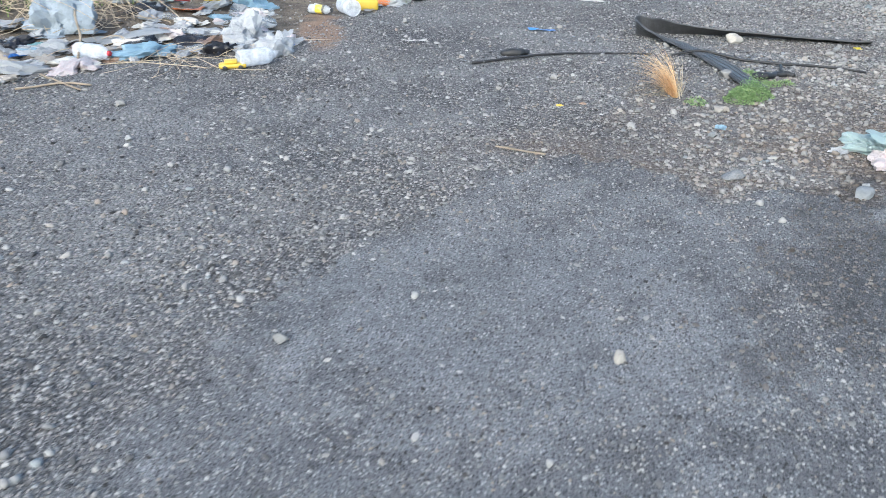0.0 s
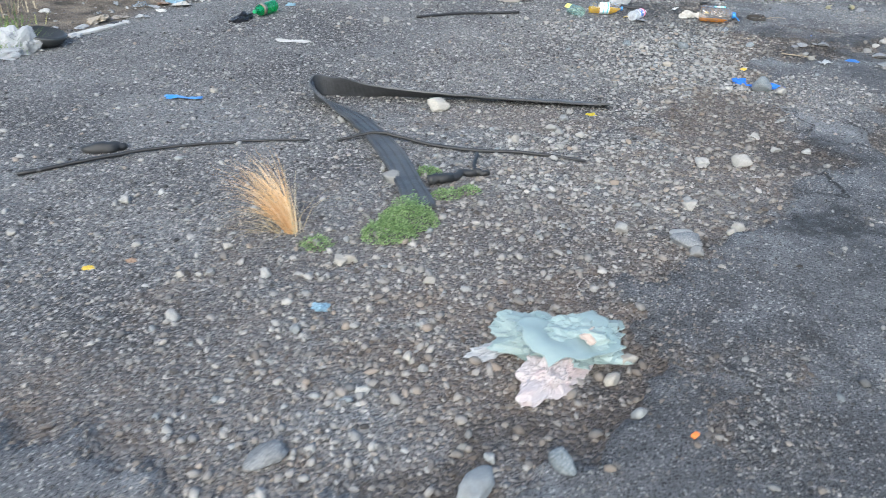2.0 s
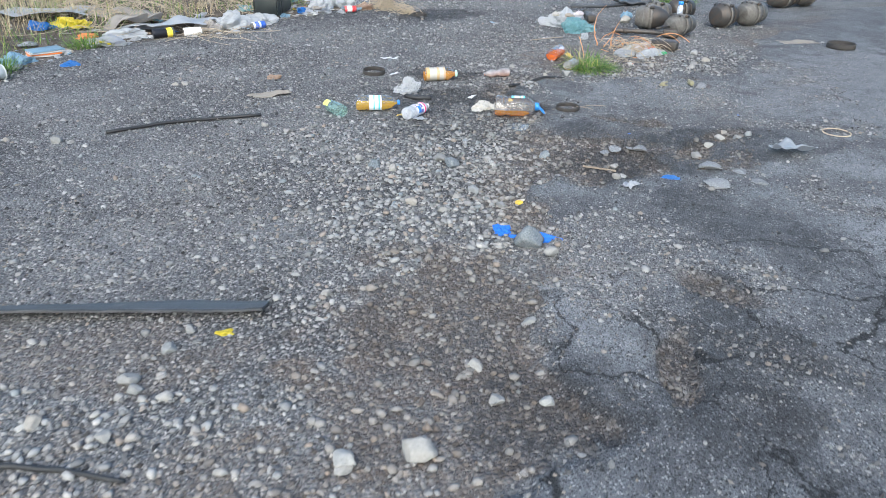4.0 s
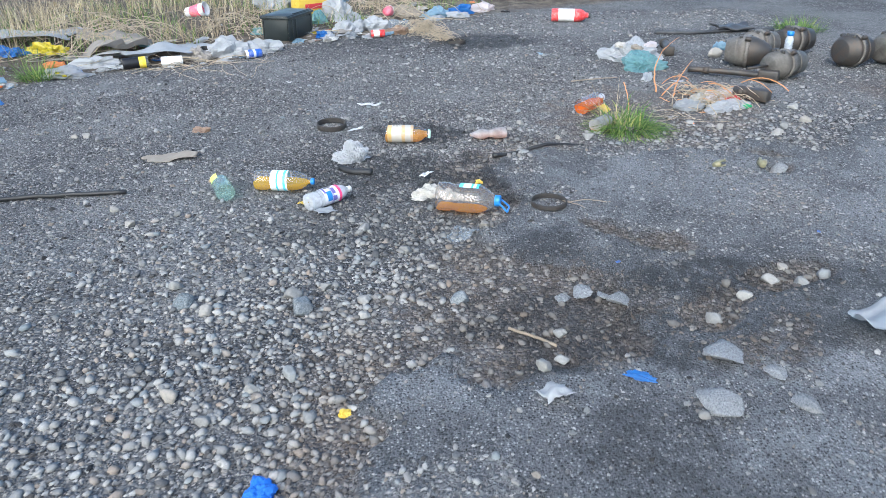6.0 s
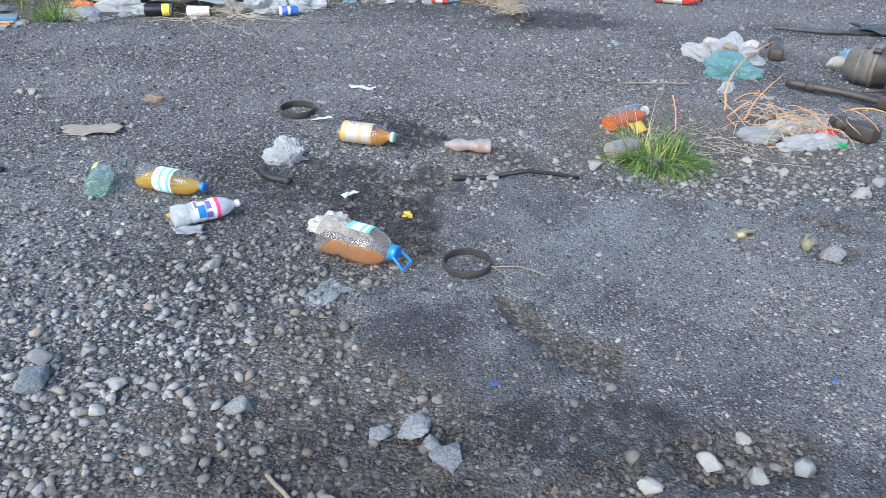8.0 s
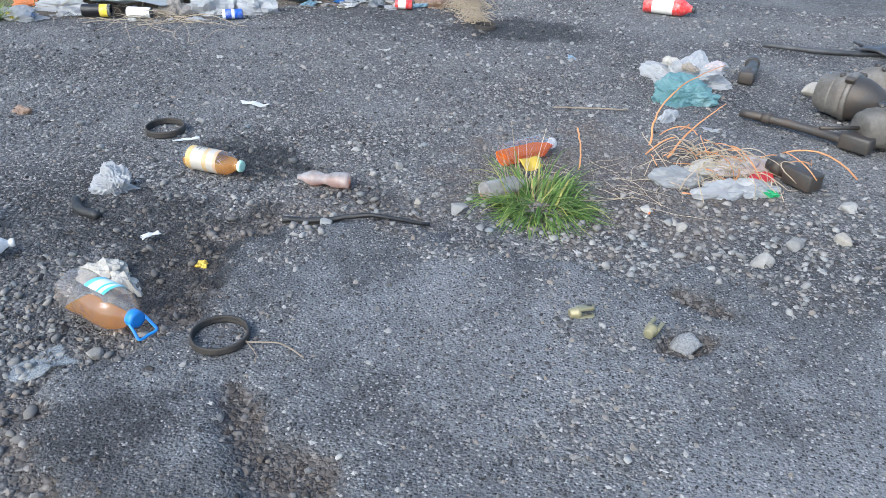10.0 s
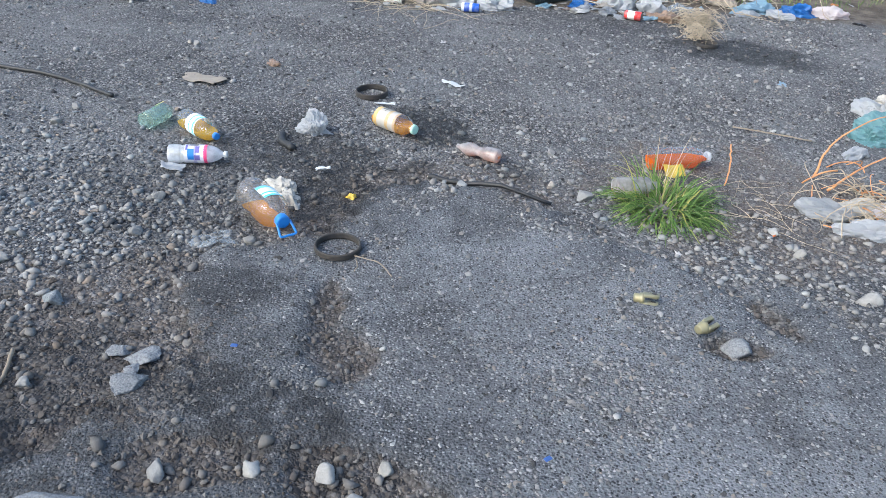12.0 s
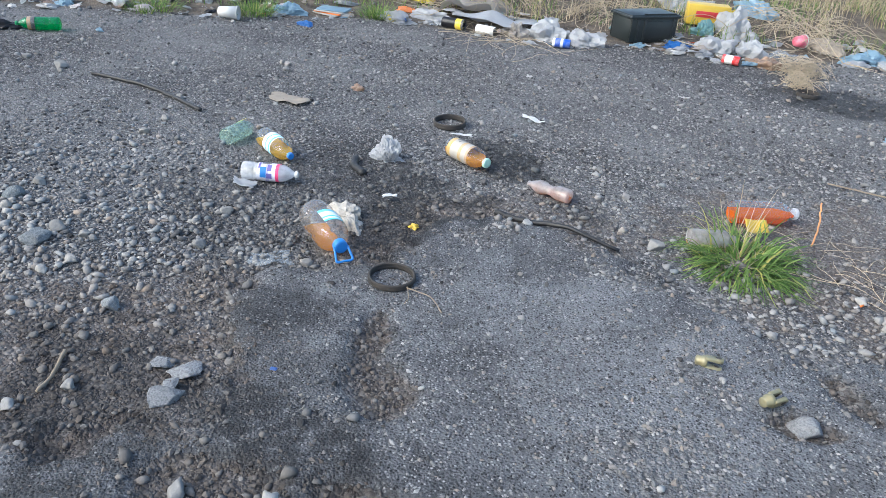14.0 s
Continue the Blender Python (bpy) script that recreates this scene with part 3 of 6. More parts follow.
def pebbles(name, x, y, size, material, label, seed, form=ICO, form_f=None):
    """Many loose stones as one mesh of small lumps."""
    rng = np.random.default_rng(seed)
    n = len(x)
    form_f = ICO_F if form_f is None else form_f
    m = len(form)
    v = np.array(form)[None] * rng.uniform(0.62, 1.22, (n, m, 1))
    v = v * (size[:, None, None] * 0.5) * np.stack([rng.uniform(0.95, 1.5, n), rng.uniform(0.75, 1.1, n), rng.uniform(0.5, 0.85, n)], 1)[:, None, :]
    tilt, turn = rng.normal(0, 0.3, n)[:, None], rng.uniform(0, 6.283, n)[:, None]
    vx, vz = v[..., 0] * np.cos(tilt) - v[..., 2] * np.sin(tilt), v[..., 0] * np.sin(tilt) + v[..., 2] * np.cos(tilt)
    vy = v[..., 1]
    px, py = vx * np.cos(turn) - vy * np.sin(turn), vx * np.sin(turn) + vy * np.cos(turn)
    f = fields(x, y)
    z = f["z"] + size * 0.5 * rng.uniform(0.05, 0.4, n)
    co = np.stack([px + x[:, None], py + y[:, None], vz + z[:, None]], 2).reshape(-1, 3)
    faces = (form_f[None] + (np.arange(n) * m)[:, None, None]).reshape(-1, 3)
    ob = mesh_object(name, co, faces, material, size.max() > 0.035)
    for key in ("oil", "dirt"):
        ob.data.attributes.new(key, "FLOAT", "POINT").data.foreach_set("value", np.repeat(f[key], m).astype(np.float32))
    return tagged(ob, label, "gravel", kind="stuff")


STRETCH = [(-0.4, 2.2), (1.3, 3.2), (2.6, 4.6), (4.2, 6.2), (5.2, 7.6), (6.2, 8.4)]
COARSE = [(4.55, 7.25, 0.75, 1.0), (4.3, 6.7, 0.6, 0.5), (2.0, 4.0, 0.75, 0.6), (3.2, 5.1, 0.7, 0.7), (2.7, 5.3, 0.5, 0.4), (5.65, 7.4, 0.3, 0.15), (6.3, 7.46, 0.22, 0.7), (6.7, 7.7, 0.18, 0.7), (5.2, 8.2, 0.4, 0.7),
          (6.3, 8.02, 0.12, 0.2), (6.9, 9.6, 0.5, 0.45), (7.6, 9.8, 0.5, 0.5), (5.95, 9.5, 0.35, 0.45), (4.2, 5.7, 0.5, 0.4), (1.5, 3.6, 0.35, 0.4), (4.3, 8.2, 0.5, 0.35), (5.3, 9.2, 0.4, 0.35)]


def scatter(n, seed, lo, hi, density):
    rng = np.random.default_rng(seed)
    x, y = rng.uniform(-3.4, 9.8, n), rng.uniform(1.0, 14.8, n)
    f = fields(x, y)
    near = np.abs(inside_distance(STRETCH, x, y, False))
    coarse = np.zeros(n)
    for cx, cy, r, w in COARSE:
        coarse += w * np.exp(-((x - cx) ** 2 + (y - cy) ** 2) / (r * r))
    keep = rng.random(n) < density(f, near, np.minimum(coarse, 1.2), x, y)
    x, y = x[keep], y[keep]
    size = lo + (hi - lo) * rng.random(len(x)) ** 2.2
    return x, y, size


def fine_density(f, near, coarse, x, y):
    patch = 0.4 + 0.85 * step(0.35, 0.65, vnoise(x * 1.3, y * 1.3, 41))
    return ((1 - 0.3 * f["oil"]) * patch * (0.25 + 0.75 * np.exp(-(near / 1.9) ** 2)) * np.where(f["litter"] > 0.1, 0.1, 1) * (1 - 0.45 * f["asphalt"]) * (1 - 0.25 * f["dirt"])
            + 0.35 * f["worn"] + 0.7 * f["hole"])


def mid_density(f, near, coarse, x, y):
    patch = 0.2 + 0.34 * step(0.4, 0.68, vnoise(x * 1.1, y * 1.1, 42))
    return (1 - 0.3 * f["oil"]) * (patch + 0.7 * coarse) * (1 - 0.92 * f["asphalt"]) * (1 - 0.3 * f["dirt"]) * np.where(f["litter"] > 0.1, 0.2, 1) * (0.55 + 0.45 * np.exp(-(near / 2.6) ** 2)) + 0.4 * f["hole"] + 0.08 * f["worn"]


def big_density(f, near, coarse, x, y):
    return (0.045 + 0.85 * coarse ** 1.3) * (1 - 0.96 * f["asphalt"]) * np.where(f["litter"] > 0.2, 0.4, 1)


pebbles("fine_gravel", *scatter(700000, 1, 0.006, 0.019, fine_density), M_GRAVEL, "fine grey gravel scattered over the dusty lot", 2, OCTA, OCTA_F)
pebbles("medium_gravel", *scatter(290000, 3, 0.011, 0.027, mid_density), M_GRAVEL, "rounded grey and brown gravel lying loose", 4)
pebbles("coarse_gravel", *scatter(150000, 5, 0.02, 0.044, big_density), M_COARSE, "pale rounded pebbles lying on the gravel", 6)


# ---- building helpers for the things ----
def finish(bm, name, material, smooth=True):
    me = bpy.data.meshes.new(name)
    smooth = smooth and "creased" not in bm.faces.layers.int
    bmesh.ops.recalc_face_normals(bm, faces=bm.faces[:])
    bm.to_mesh(me)
    bm.free()
    me.polygons.foreach_set("use_smooth", np.full(len(me.polygons), smooth))
    me.materials.append(material)
    return me


def part(name, bm, material, parent, label="", smooth=True):
    ob = new(name, bm if isinstance(bm, bpy.types.Mesh) else finish(bm, name, material, smooth))
    ob.parent = parent
    return tagged(ob, label)


def thing(name, x, y, turn, label, category, group="", lift=0.0):
    ob = new(name)
    ob.empty_display_size = 0.05
    ob.matrix_world = pose(x, y, gz(x, y) + lift, 0, 0, turn)
    return tagged(ob, label, category, group)


def solo(name, bm, material, x, y, turn, label, category, group="", lift=0.0, smooth=True, tip=(0, 0)):
    ob = new(name, bm if isinstance(bm, bpy.types.Mesh) else finish(bm, name, material, smooth))
    ob.matrix_world = pose(x, y, gz(x, y) + lift, tip[0], tip[1], turn)
    return tagged(ob, label, category, group)


def lathe(profile, segs=28, closed=True):
    """A turned body along x: profile of (x, radius)."""
    bm = bmesh.new()
    rings = []
    for px, r in profile:
        rings.append([bm.verts.new((px, r * math.cos(2 * math.pi * i / segs), r * math.sin(2 * math.pi * i / segs))) for i in range(segs)])
    for a, b in zip(rings[:-1], rings[1:]):
        for i in range(segs):
            bm.faces.new((a[i], a[(i + 1) % segs], b[(i + 1) % segs], b[i]))
    if closed:
        for ring in (rings[0], rings[-1]):
            bm.faces.new(ring)
    return bm


def box(sx, sy, sz, bevel=0.0, at=(0, 0, 0)):
    bm = bmesh.new()
    bmesh.ops.create_cube(bm, size=1)
    for v in bm.verts:
        v.co = Vector((v.co.x * sx + at[0], v.co.y * sy + at[1], (v.co.z + 0.5) * sz + at[2]))
    if bevel:
        bmesh.ops.bevel(bm, geom=bm.edges[:], offset=bevel, segments=2, affect="EDGES", profile=0.5)
    return bm


def turned(bm, m):
    bmesh.ops.transform(bm, matrix=m, verts=bm.verts[:])
    return bm


def add(bm, other):
    """Join another bmesh into bm."""
    me = bpy.data.meshes.new("joined")
    other.to_mesh(me)
    other.free()
    bm.from_mesh(me)
    bpy.data.meshes.remove(me)
    return bm


def smooth_line(pts, n):
    """Points along a smooth curve through pts."""
    pts = [Vector(p) for p in pts]
    ext = [pts[0] * 2 - pts[1]] + pts + [pts[-1] * 2 - pts[-2]]
    out = []
    for i in range(len(pts) - 1):
        a, b, c, d = ext[i:i + 4]
        for j in range(n):
            t = j / n
            out.append(0.5 * (2 * b + (c - a) * t + (2 * a - 5 * b + 4 * c - d) * t * t + (3 * b - a - 3 * c + d) * t ** 3))
    return out + [pts[-1]]


def tube(pts, radius, sides=8, taper=None, bm=None):
    bm = bm or bmesh.new()
    rings = []
    n = len(pts)
    for i, p in enumerate(pts):
        way = (pts[min(i + 1, n - 1)] - pts[max(i - 1, 0)]).normalized()
        u = way.cross(Vector((0.13, 0.21, 0.97))).normalized()
        w = way.cross(u)
        r = radius * (taper(i / (n - 1)) if taper else 1)
        rings.append([bm.verts.new(p + (u * math.cos(2 * math.pi * k / sides) + w * math.sin(2 * math.pi * k / sides)) * r) for k in range(sides)])
    for a, b in zip(rings[:-1], rings[1:]):
        for k in range(sides):
            bm.faces.new((a[k], a[(k + 1) % sides], b[(k + 1) % sides], b[k]))
    bm.faces.new(rings[0])
    bm.faces.new(rings[-1])
    return bm


def creases(seed, count, wide):
    """Random fold lines; their sum of bends gives flat facets that meet in sharp edges."""
    rnd = random.Random(seed)
    out = []
    for _ in range(count):
        n = Vector((rnd.gauss(0, 1), rnd.gauss(0, 1), rnd.gauss(0, 0.7))).normalized() * rnd.uniform(0.7, 1.6)
        out.append((n, rnd.uniform(-wide, wide), rnd.choice((-1, 1)) * rnd.uniform(0.5, 1)))
    return out


def crumple(sx, sy, sz, seed, fold=0.5, detail=4):
    """A crumpled heap of sheet plastic or cloth, resting flat: sharp pleats in several directions."""
    bm = bmesh.new()
    bmesh.ops.create_icosphere(bm, subdivisions=detail, radius=1)
    off = Vector((seed * 7.31, seed * 3.7, seed * 5.9))
    rnd = random.Random(seed)
    pleats = []
    for k in range(7):
        n = Vector((rnd.gauss(0, 1), rnd.gauss(0, 1), rnd.gauss(0, 0.6))).normalized()
        pleats.append((n * (0.45 + 0.33 * k), rnd.random(), 0.34 / (1 + 0.55 * k)))
    for v in bm.verts:
        d = v.co.normalized()
        low = noise.noise(d * 1.3 + off)
        warp = 0.35 * noise.noise(d * 2.1 + off * 1.7)
        bend = 0.0
        for n, ph, amp in pleats:
            t = (d.dot(n) + ph + warp) % 1.0
            bend += amp * (abs(2 * t - 1) - 0.5)
        r = 0.78 + 0.4 * low + fold * (bend + 0.06 * (0.5 - abs(noise.noise(d * 8 + off)) * 2))
        r = min(max(r, 0.3), 1.35) * rnd.uniform(0.94, 1.06)
        z = d.z * r
        z = z if z > 0 else z * 0.12
        v.co = Vector((d.x * r * sx, d.y * r * sy, max(z * sz, -0.01)))
    bm.faces.layers.int.new("creased")
    return bm


def sheet(w, h, seed, amp=0.03, n=26, rag=0.3, thick=0.0015):
    """A creased piece of film or paper with a ragged outline and real thickness."""
    off = Vector((seed * 3.3, seed * 1.7, seed * 9.1))
    lines = creases(seed + 900, 14, 0.4)
    bm = bmesh.new()
    top, bot = {}, {}
    for i in range(n):
        for j in range(n):
            u, v = i / (n - 1) * 2 - 1, j / (n - 1) * 2 - 1
            edge = 1 + rag * noise.noise(Vector((u * 1.7, v * 1.7, 0)) + off)
            p = Vector((u * w / 2 * edge, v * h / 2 * edge, 0))
            q = p / max(w, h)
            fold = sum(g * abs(q.dot(m) - k) for m, k, g in lines) / 4
            z = amp * max(0, 0.5 + 1.6 * fold + 0.7 * noise.noise(q * 3 + off))
            top[i, j] = bm.verts.new((p.x, p.y, z + thick + 0.004))
            bot[i, j] = bm.verts.new((p.x, p.y, z + 0.004))
    for i in range(n - 1):
        for j in range(n - 1):
            bm.faces.new((top[i, j], top[i + 1, j], top[i + 1, j + 1], top[i, j + 1]))
            bm.faces.new((bot[i, j], bot[i, j + 1], bot[i + 1, j + 1], bot[i + 1, j]))
    for a in range(n - 1):
        for p, q in (((a, 0), (a + 1, 0)), ((a + 1, n - 1), (a, n - 1)), ((0, a + 1), (0, a)), ((n - 1, a), (n - 1, a + 1))):
            bm.faces.new((top[p], bot[p], bot[q], top[q]))
    return bm


def rock(sx, sy, sz, seed, detail=3, angular=0.3):
    bm = bmesh.new()
    bmesh.ops.create_icosphere(bm, subdivisions=detail, radius=1)
    off = Vector((seed * 4.1, seed * 2.3, seed * 6.7))
    rnd = random.Random(seed)
    cuts = [(Vector((rnd.gauss(0, 1), rnd.gauss(0, 1), rnd.gauss(0, 0.8))).normalized(), rnd.uniform(0.55, 0.85)) for _ in range(11)]
    for v in bm.verts:
        d = v.co.normalized()
        p = d * (1 + angular * 0.6 * noise.noise(d * 1.4 + off))
        for nrm, dist in cuts:
            over = p.dot(nrm) - dist
            if over > 0:
                p -= nrm * over * min(1.0, angular * 2.2)
        p *= 1 + 0.08 * noise.noise(d * 3.5 + off) + 0.03 * noise.noise(d * 9 + off)
        v.co = Vector((p.x * sx / 2, p.y * sy / 2, p.z * sz / 2))
    return bm


def leaflets(n, rx, ry, h, size, seed):
    """A low mound of tiny leaves, as one mesh."""
    rnd = random.Random(seed)
    bm = bmesh.new()
    for _ in range(n):
        a, r = rnd.uniform(0, 6.283), math.sqrt(rnd.random())
        lump = 0.6 + 0.5 * noise.noise(Vector((math.cos(a) * r * 2.5, math.sin(a) * r * 2.5, seed)))
        p = Vector((math.cos(a) * r * rx * (0.8 + 0.4 * lump), math.sin(a) * r * ry * (0.8 + 0.4 * lump), max(0.004, h * (1 - r * r) * lump * rnd.uniform(0.2, 1.2))))
        u = Vector((rnd.gauss(0, 1), rnd.gauss(0, 1), rnd.uniform(-0.2, 1.2))).normalized() * size * rnd.uniform(0.6, 1.5)
        w = u.cross(Vector((rnd.gauss(0, 1), rnd.gauss(0, 1), rnd.gauss(0, 1)))).normalized() * size * 0.22
        bm.faces.new([bm.verts.new(q) for q in (p, p + u * 0.5 + w, p + u, p + u * 0.5 - w)])
    return bm


def blades(n, spread, length, width, seed, lean=(0, 0), droop=0.6, joints=4, upright=0.5, fan=1.0):
    """Curved tapering blades of grass from one root, as one mesh."""
    rnd = random.Random(seed)
    bm = bmesh.new()
    for _ in range(n):
        a, r = rnd.uniform(0, 6.283), spread * math.sqrt(rnd.random())
        root = Vector((math.cos(a) * r, math.sin(a) * r, 0))
        out = a + rnd.uniform(-0.7, 0.7)
        way = Vector((math.cos(out) * fan * rnd.uniform(0.1, 1) + lean[0], math.sin(out) * fan * rnd.uniform(0.1, 1) + lean[1], upright + rnd.uniform(0.1, 0.9))).normalized()
        ln, w = length * rnd.uniform(0.45, 1.1), width * rnd.uniform(0.6, 1.2)
        side = way.cross(Vector((0, 0, 1)))
        side = side.normalized() if side.length > 0.05 else Vector((1, 0, 0))
        p, last = root.copy(), None
        for j in range(joints + 1):
            ww = w * (1 - (j / joints) ** 1.5) + 0.0004
            pair = [bm.verts.new(p - side * ww / 2), bm.verts.new(p + side * ww / 2)]
            if last:
                bm.faces.new((last[0], last[1], pair[1], pair[0]))
            last = pair
            way = (way + Vector((0, 0, -droop * rnd.uniform(0.5, 1.3) / joints))).normalized()
            p = p + way * ln / joints
            p.z = max(p.z, 0.004)
    return bm


# ---- bottles ----
ROUND = [(0, 0.55), (0.015, 0.85), (0.04, 1), (0.2, 1), (0.23, 0.95), (0.27, 0.95), (0.3, 1), (0.56, 1), (0.64, 0.99), (0.74, 0.9), (0.82, 0.72), (0.89, 0.42), (0.925, 0.28), (0.94, 0.3), (0.96, 0.26)]
JUG = [(0, 0.6), (0.02, 0.9), (0.06, 1), (0.2, 1), (0.24, 0.93), (0.3, 0.92), (0.36, 1), (0.62, 1), (0.74, 0.88), (0.84, 0.62), (0.91, 0.36), (0.95, 0.31)]
WAIST = [(0, 0.6), (0.02, 0.92), (0.06, 1), (0.3, 0.98), (0.42, 0.72), (0.52, 0.7), (0.64, 0.95), (0.74, 0.95), (0.84, 0.7), (0.93, 0.42), (1.0, 0.36)]
WIDE = [(0, 0.6), (0.02, 0.9), (0.05, 1), (0.66, 1), (0.74, 0.95), (0.82, 0.75), (0.88, 0.48), (0.92, 0.42), (0.94, 0.42)]


def fine_profile(shape, length, radius, inset=0.0):
    """A shape's profile with fine ribs, thinned by inset."""
    pts = smooth_line([(a, b, 0) for a, b in shape], 4)
    return [(p.x * length + (inset if i == 0 else 0), max(p.y * radius - inset, 0.002)) for i, p in enumerate(pts)]


def bottle(name, base, cap, radius, shape, plastic, label, group="", fill=0.0, fluid=None, cap_material=None, sleeve=None, sleeve_at=(0.3, 0.58), squash=1.0, category="bottle", lift=0.0, tip=0.0, sleeve_label=""):
    (bx, by), (cx, cy) = base, cap
    length, turn = math.hypot(cx - bx, cy - by), math.degrees(math.atan2(cy - by, cx - bx))
    root = thing(name, bx, by, turn, label, category, group, lift)
    if tip:
        root.matrix_world = root.matrix_world @ pose(0, 0, 0, 0, tip, 0)
    up = Matrix.Translation((0, 0, radius * squash + 0.004)) @ Matrix.Diagonal((1, 1, squash, 1))
    body = part("body", turned(lathe([(0.03 * length, 0.003)] + fine_profile(shape, length, radius), 32, False), up), plastic, root)
    if fill:
        bm = turned(lathe(fine_profile(shape, length * 0.985, radius, 0.0025), 28), up)
        cut = bmesh.ops.bisect_plane(bm, geom=bm.verts[:] + bm.edges[:] + bm.faces[:], plane_co=(0, 0, 2 * radius * squash * fill + 0.004), plane_no=(0, 0, 1), clear_outer=True)
        bmesh.ops.contextual_create(bm, geom=[e for e in cut["geom_cut"] if isinstance(e, bmesh.types.BMEdge)])
        part("liquid", bm, fluid, root, "murky liquid left inside", smooth=False)
    if sleeve:
        a, b = sleeve_at
        rr = radius * 1.012
        bm = turned(lathe([(length * a, rr), (length * (a + b) / 2, rr * 1.003), (length * b, rr)], 32, False), up)
        part("label", bm, sleeve, body, sleeve_label or "printed sleeve label")
    if cap_material:
        rc = radius * shape[-1][1] + 0.004
        bm = lathe([(length * 0.945, rc * 0.97), (length * 0.947, rc), (length * 0.985, rc), (length, rc * 0.93), (length, rc * 0.5)], 20)
        part("cap", turned(bm, Matrix.Translation((0, 0, radius * squash + 0.004))), cap_material, root, "screw cap")
    return root


LB_AQUA = label_material("aqua_label", ((0.0, (0.75, 0.8, 0.82)), (0.35, (0.05, 0.55, 0.65)), (0.45, (0.7, 0.8, 0.82)), (0.75, (0.1, 0.6, 0.75)), (0.9, (0.75, 0.8, 0.82))))
LB_AQUA_B = label_material("aqua_band_label", ((0.0, (0.15, 0.55, 0.75)), (0.2, (0.72, 0.8, 0.82)), (0.6, (0.02, 0.5, 0.45)), (0.7, (0.72, 0.8, 0.82)), (0.86, (0.1, 0.6, 0.78))))
LB_VIOLET = label_material("violet_label", ((0.0, (0.72, 0.7, 0.76)), (0.4, (0.45, 0.42, 0.65)), (0.55, (0.72, 0.72, 0.8)), (0.85, (0.75, 0.05, 0.18))))
LB_CREAM = label_material("cream_label", ((0.0, (0.5, 0.33, 0.1)), (0.16, (0.42, 0.39, 0.34)), (0.55, (0.45, 0.3, 0.12)), (0.68, (0.4, 0.37, 0.33)), (0.9, (0.45, 0.3, 0.16))))
LB_YELLOW = label_material("yellow_label", ((0.0, (0.8, 0.6, 0.03)), (0.6, (0.8, 0.62, 0.05)), (0.72, (0.03, 0.03, 0.03))))
LB_GREENY = label_material("lime_label", ((0.0, (0.5, 0.7, 0.15)), (0.5, (0.75, 0.7, 0.1))))
LB_DARK = label_material("dark_label", ((0.0, (0.05, 0.05, 0.05)), (0.5, (0.35, 0.22, 0.1))))


def jug():
    base, tip, rad = (5.295, 8.545), (5.605, 8.445), 0.073
    length, mid = math.hypot(tip[0] - base[0], tip[1] - base[1]), rad + 0.004
    root = bottle("water_jug", base, tip, rad, JUG, P_JUG, "large clear water jug lying on gravel, part full of amber liquid", fill=0.16, fluid=L_AMBER)
    # label wraps only the upper flank of the jug
    bm = bmesh.new()
    grid = []
    for i in range(9):
        x = length * (0.37 + 0.3 * i / 8)
        grid.append([bm.verts.new((x, rad * 1.02 * math.cos(a), mid + rad * 1.02 * math.sin(a))) for a in (radians(38 + 75 * j / 10) for j in range(11))])
    for a, b in zip(grid[:-1], grid[1:]):
        for j in range(10):
            bm.faces.new((a[j], a[j + 1], b[j + 1], b[j]))
    part("label", bm, LB_AQUA_B, root, "torn blue and white label")
    # moulded rings in the plastic flank
    for cx, size in ((0.42, 0.02), (0.55, 0.026)):
        ring = []
        for k in range(25):
            a = 2 * math.pi * k / 24
            x, w = length * cx + size * math.cos(a), radians(-12) + size * math.sin(a) / rad
            ring.append(Vector((x, -rad * 1.0 * math.cos(w), mid + rad * 1.0 * math.sin(w + radians(24)))))
        part("moulded_ring", tube(ring, 0.0009, 5), P_JUG, root, "ring moulded in the plastic")
    rc = 0.027
    cap = part("cap", turned(lathe([(length * 0.91, rc), (length * 0.915, rc * 1.06), (length * 0.975, rc * 1.06), (length, rc * 0.98), (length, 0.016)], 24), Matrix.Translation((0, 0, mid))), M_BLUE, root, "bright blue screw cap")
    loop = [(0, 0.028, 0), (0.006, 0.031, -0.024), (0.008, 0.034, -0.05), (0.008, 0.022, -0.056), (0.008, 0.0, -0.055), (0.008, -0.022, -0.056), (0.008, -0.034, -0.05), (0.006, -0.031, -0.024), (0, -0.028, 0)]
    pts = [Vector((length * 0.975 + p.x + 0.7 * max(0, -p.z), p.y, mid + p.z * 0.75)) for p in smooth_line(loop, 6)]
    part("handle", tube(pts, 0.005, 8), M_BLUE, cap, "blue carrying ring hanging from the cap")
    return root


jug()
GROUP_B = "bottles lying on the lot"
bottle("plastic_bottle", (4.33, 8.94), (4.655, 8.883), 0.055, ROUND, P_CLEAR, "clear bottle with blue cap, half full of yellow liquid", GROUP_B, 0.5, L_YELLOW, M_BLUE, LB_AQUA, (0.3, 0.58), sleeve_label="aqua and white label")
C = bottle("plastic_bottle", (4.638, 8.605), (4.85, 8.787), 0.047, ROUND, P_MILKY, "crushed milky bottle with violet and red label, nearly empty", GROUP_B, 0.0, None, M_WHITE, LB_VIOLET, (0.3, 0.68), 0.93, sleeve_label="white and violet label with red band")
PALE_GREEN = bottle("plastic_bottle", (4.2, 8.785), (4.12, 9.0), 0.05, WIDE, P_GREEN, "empty pale green bottle without cap on gravel", GROUP_B, 0, None, None, None, squash=0.9)
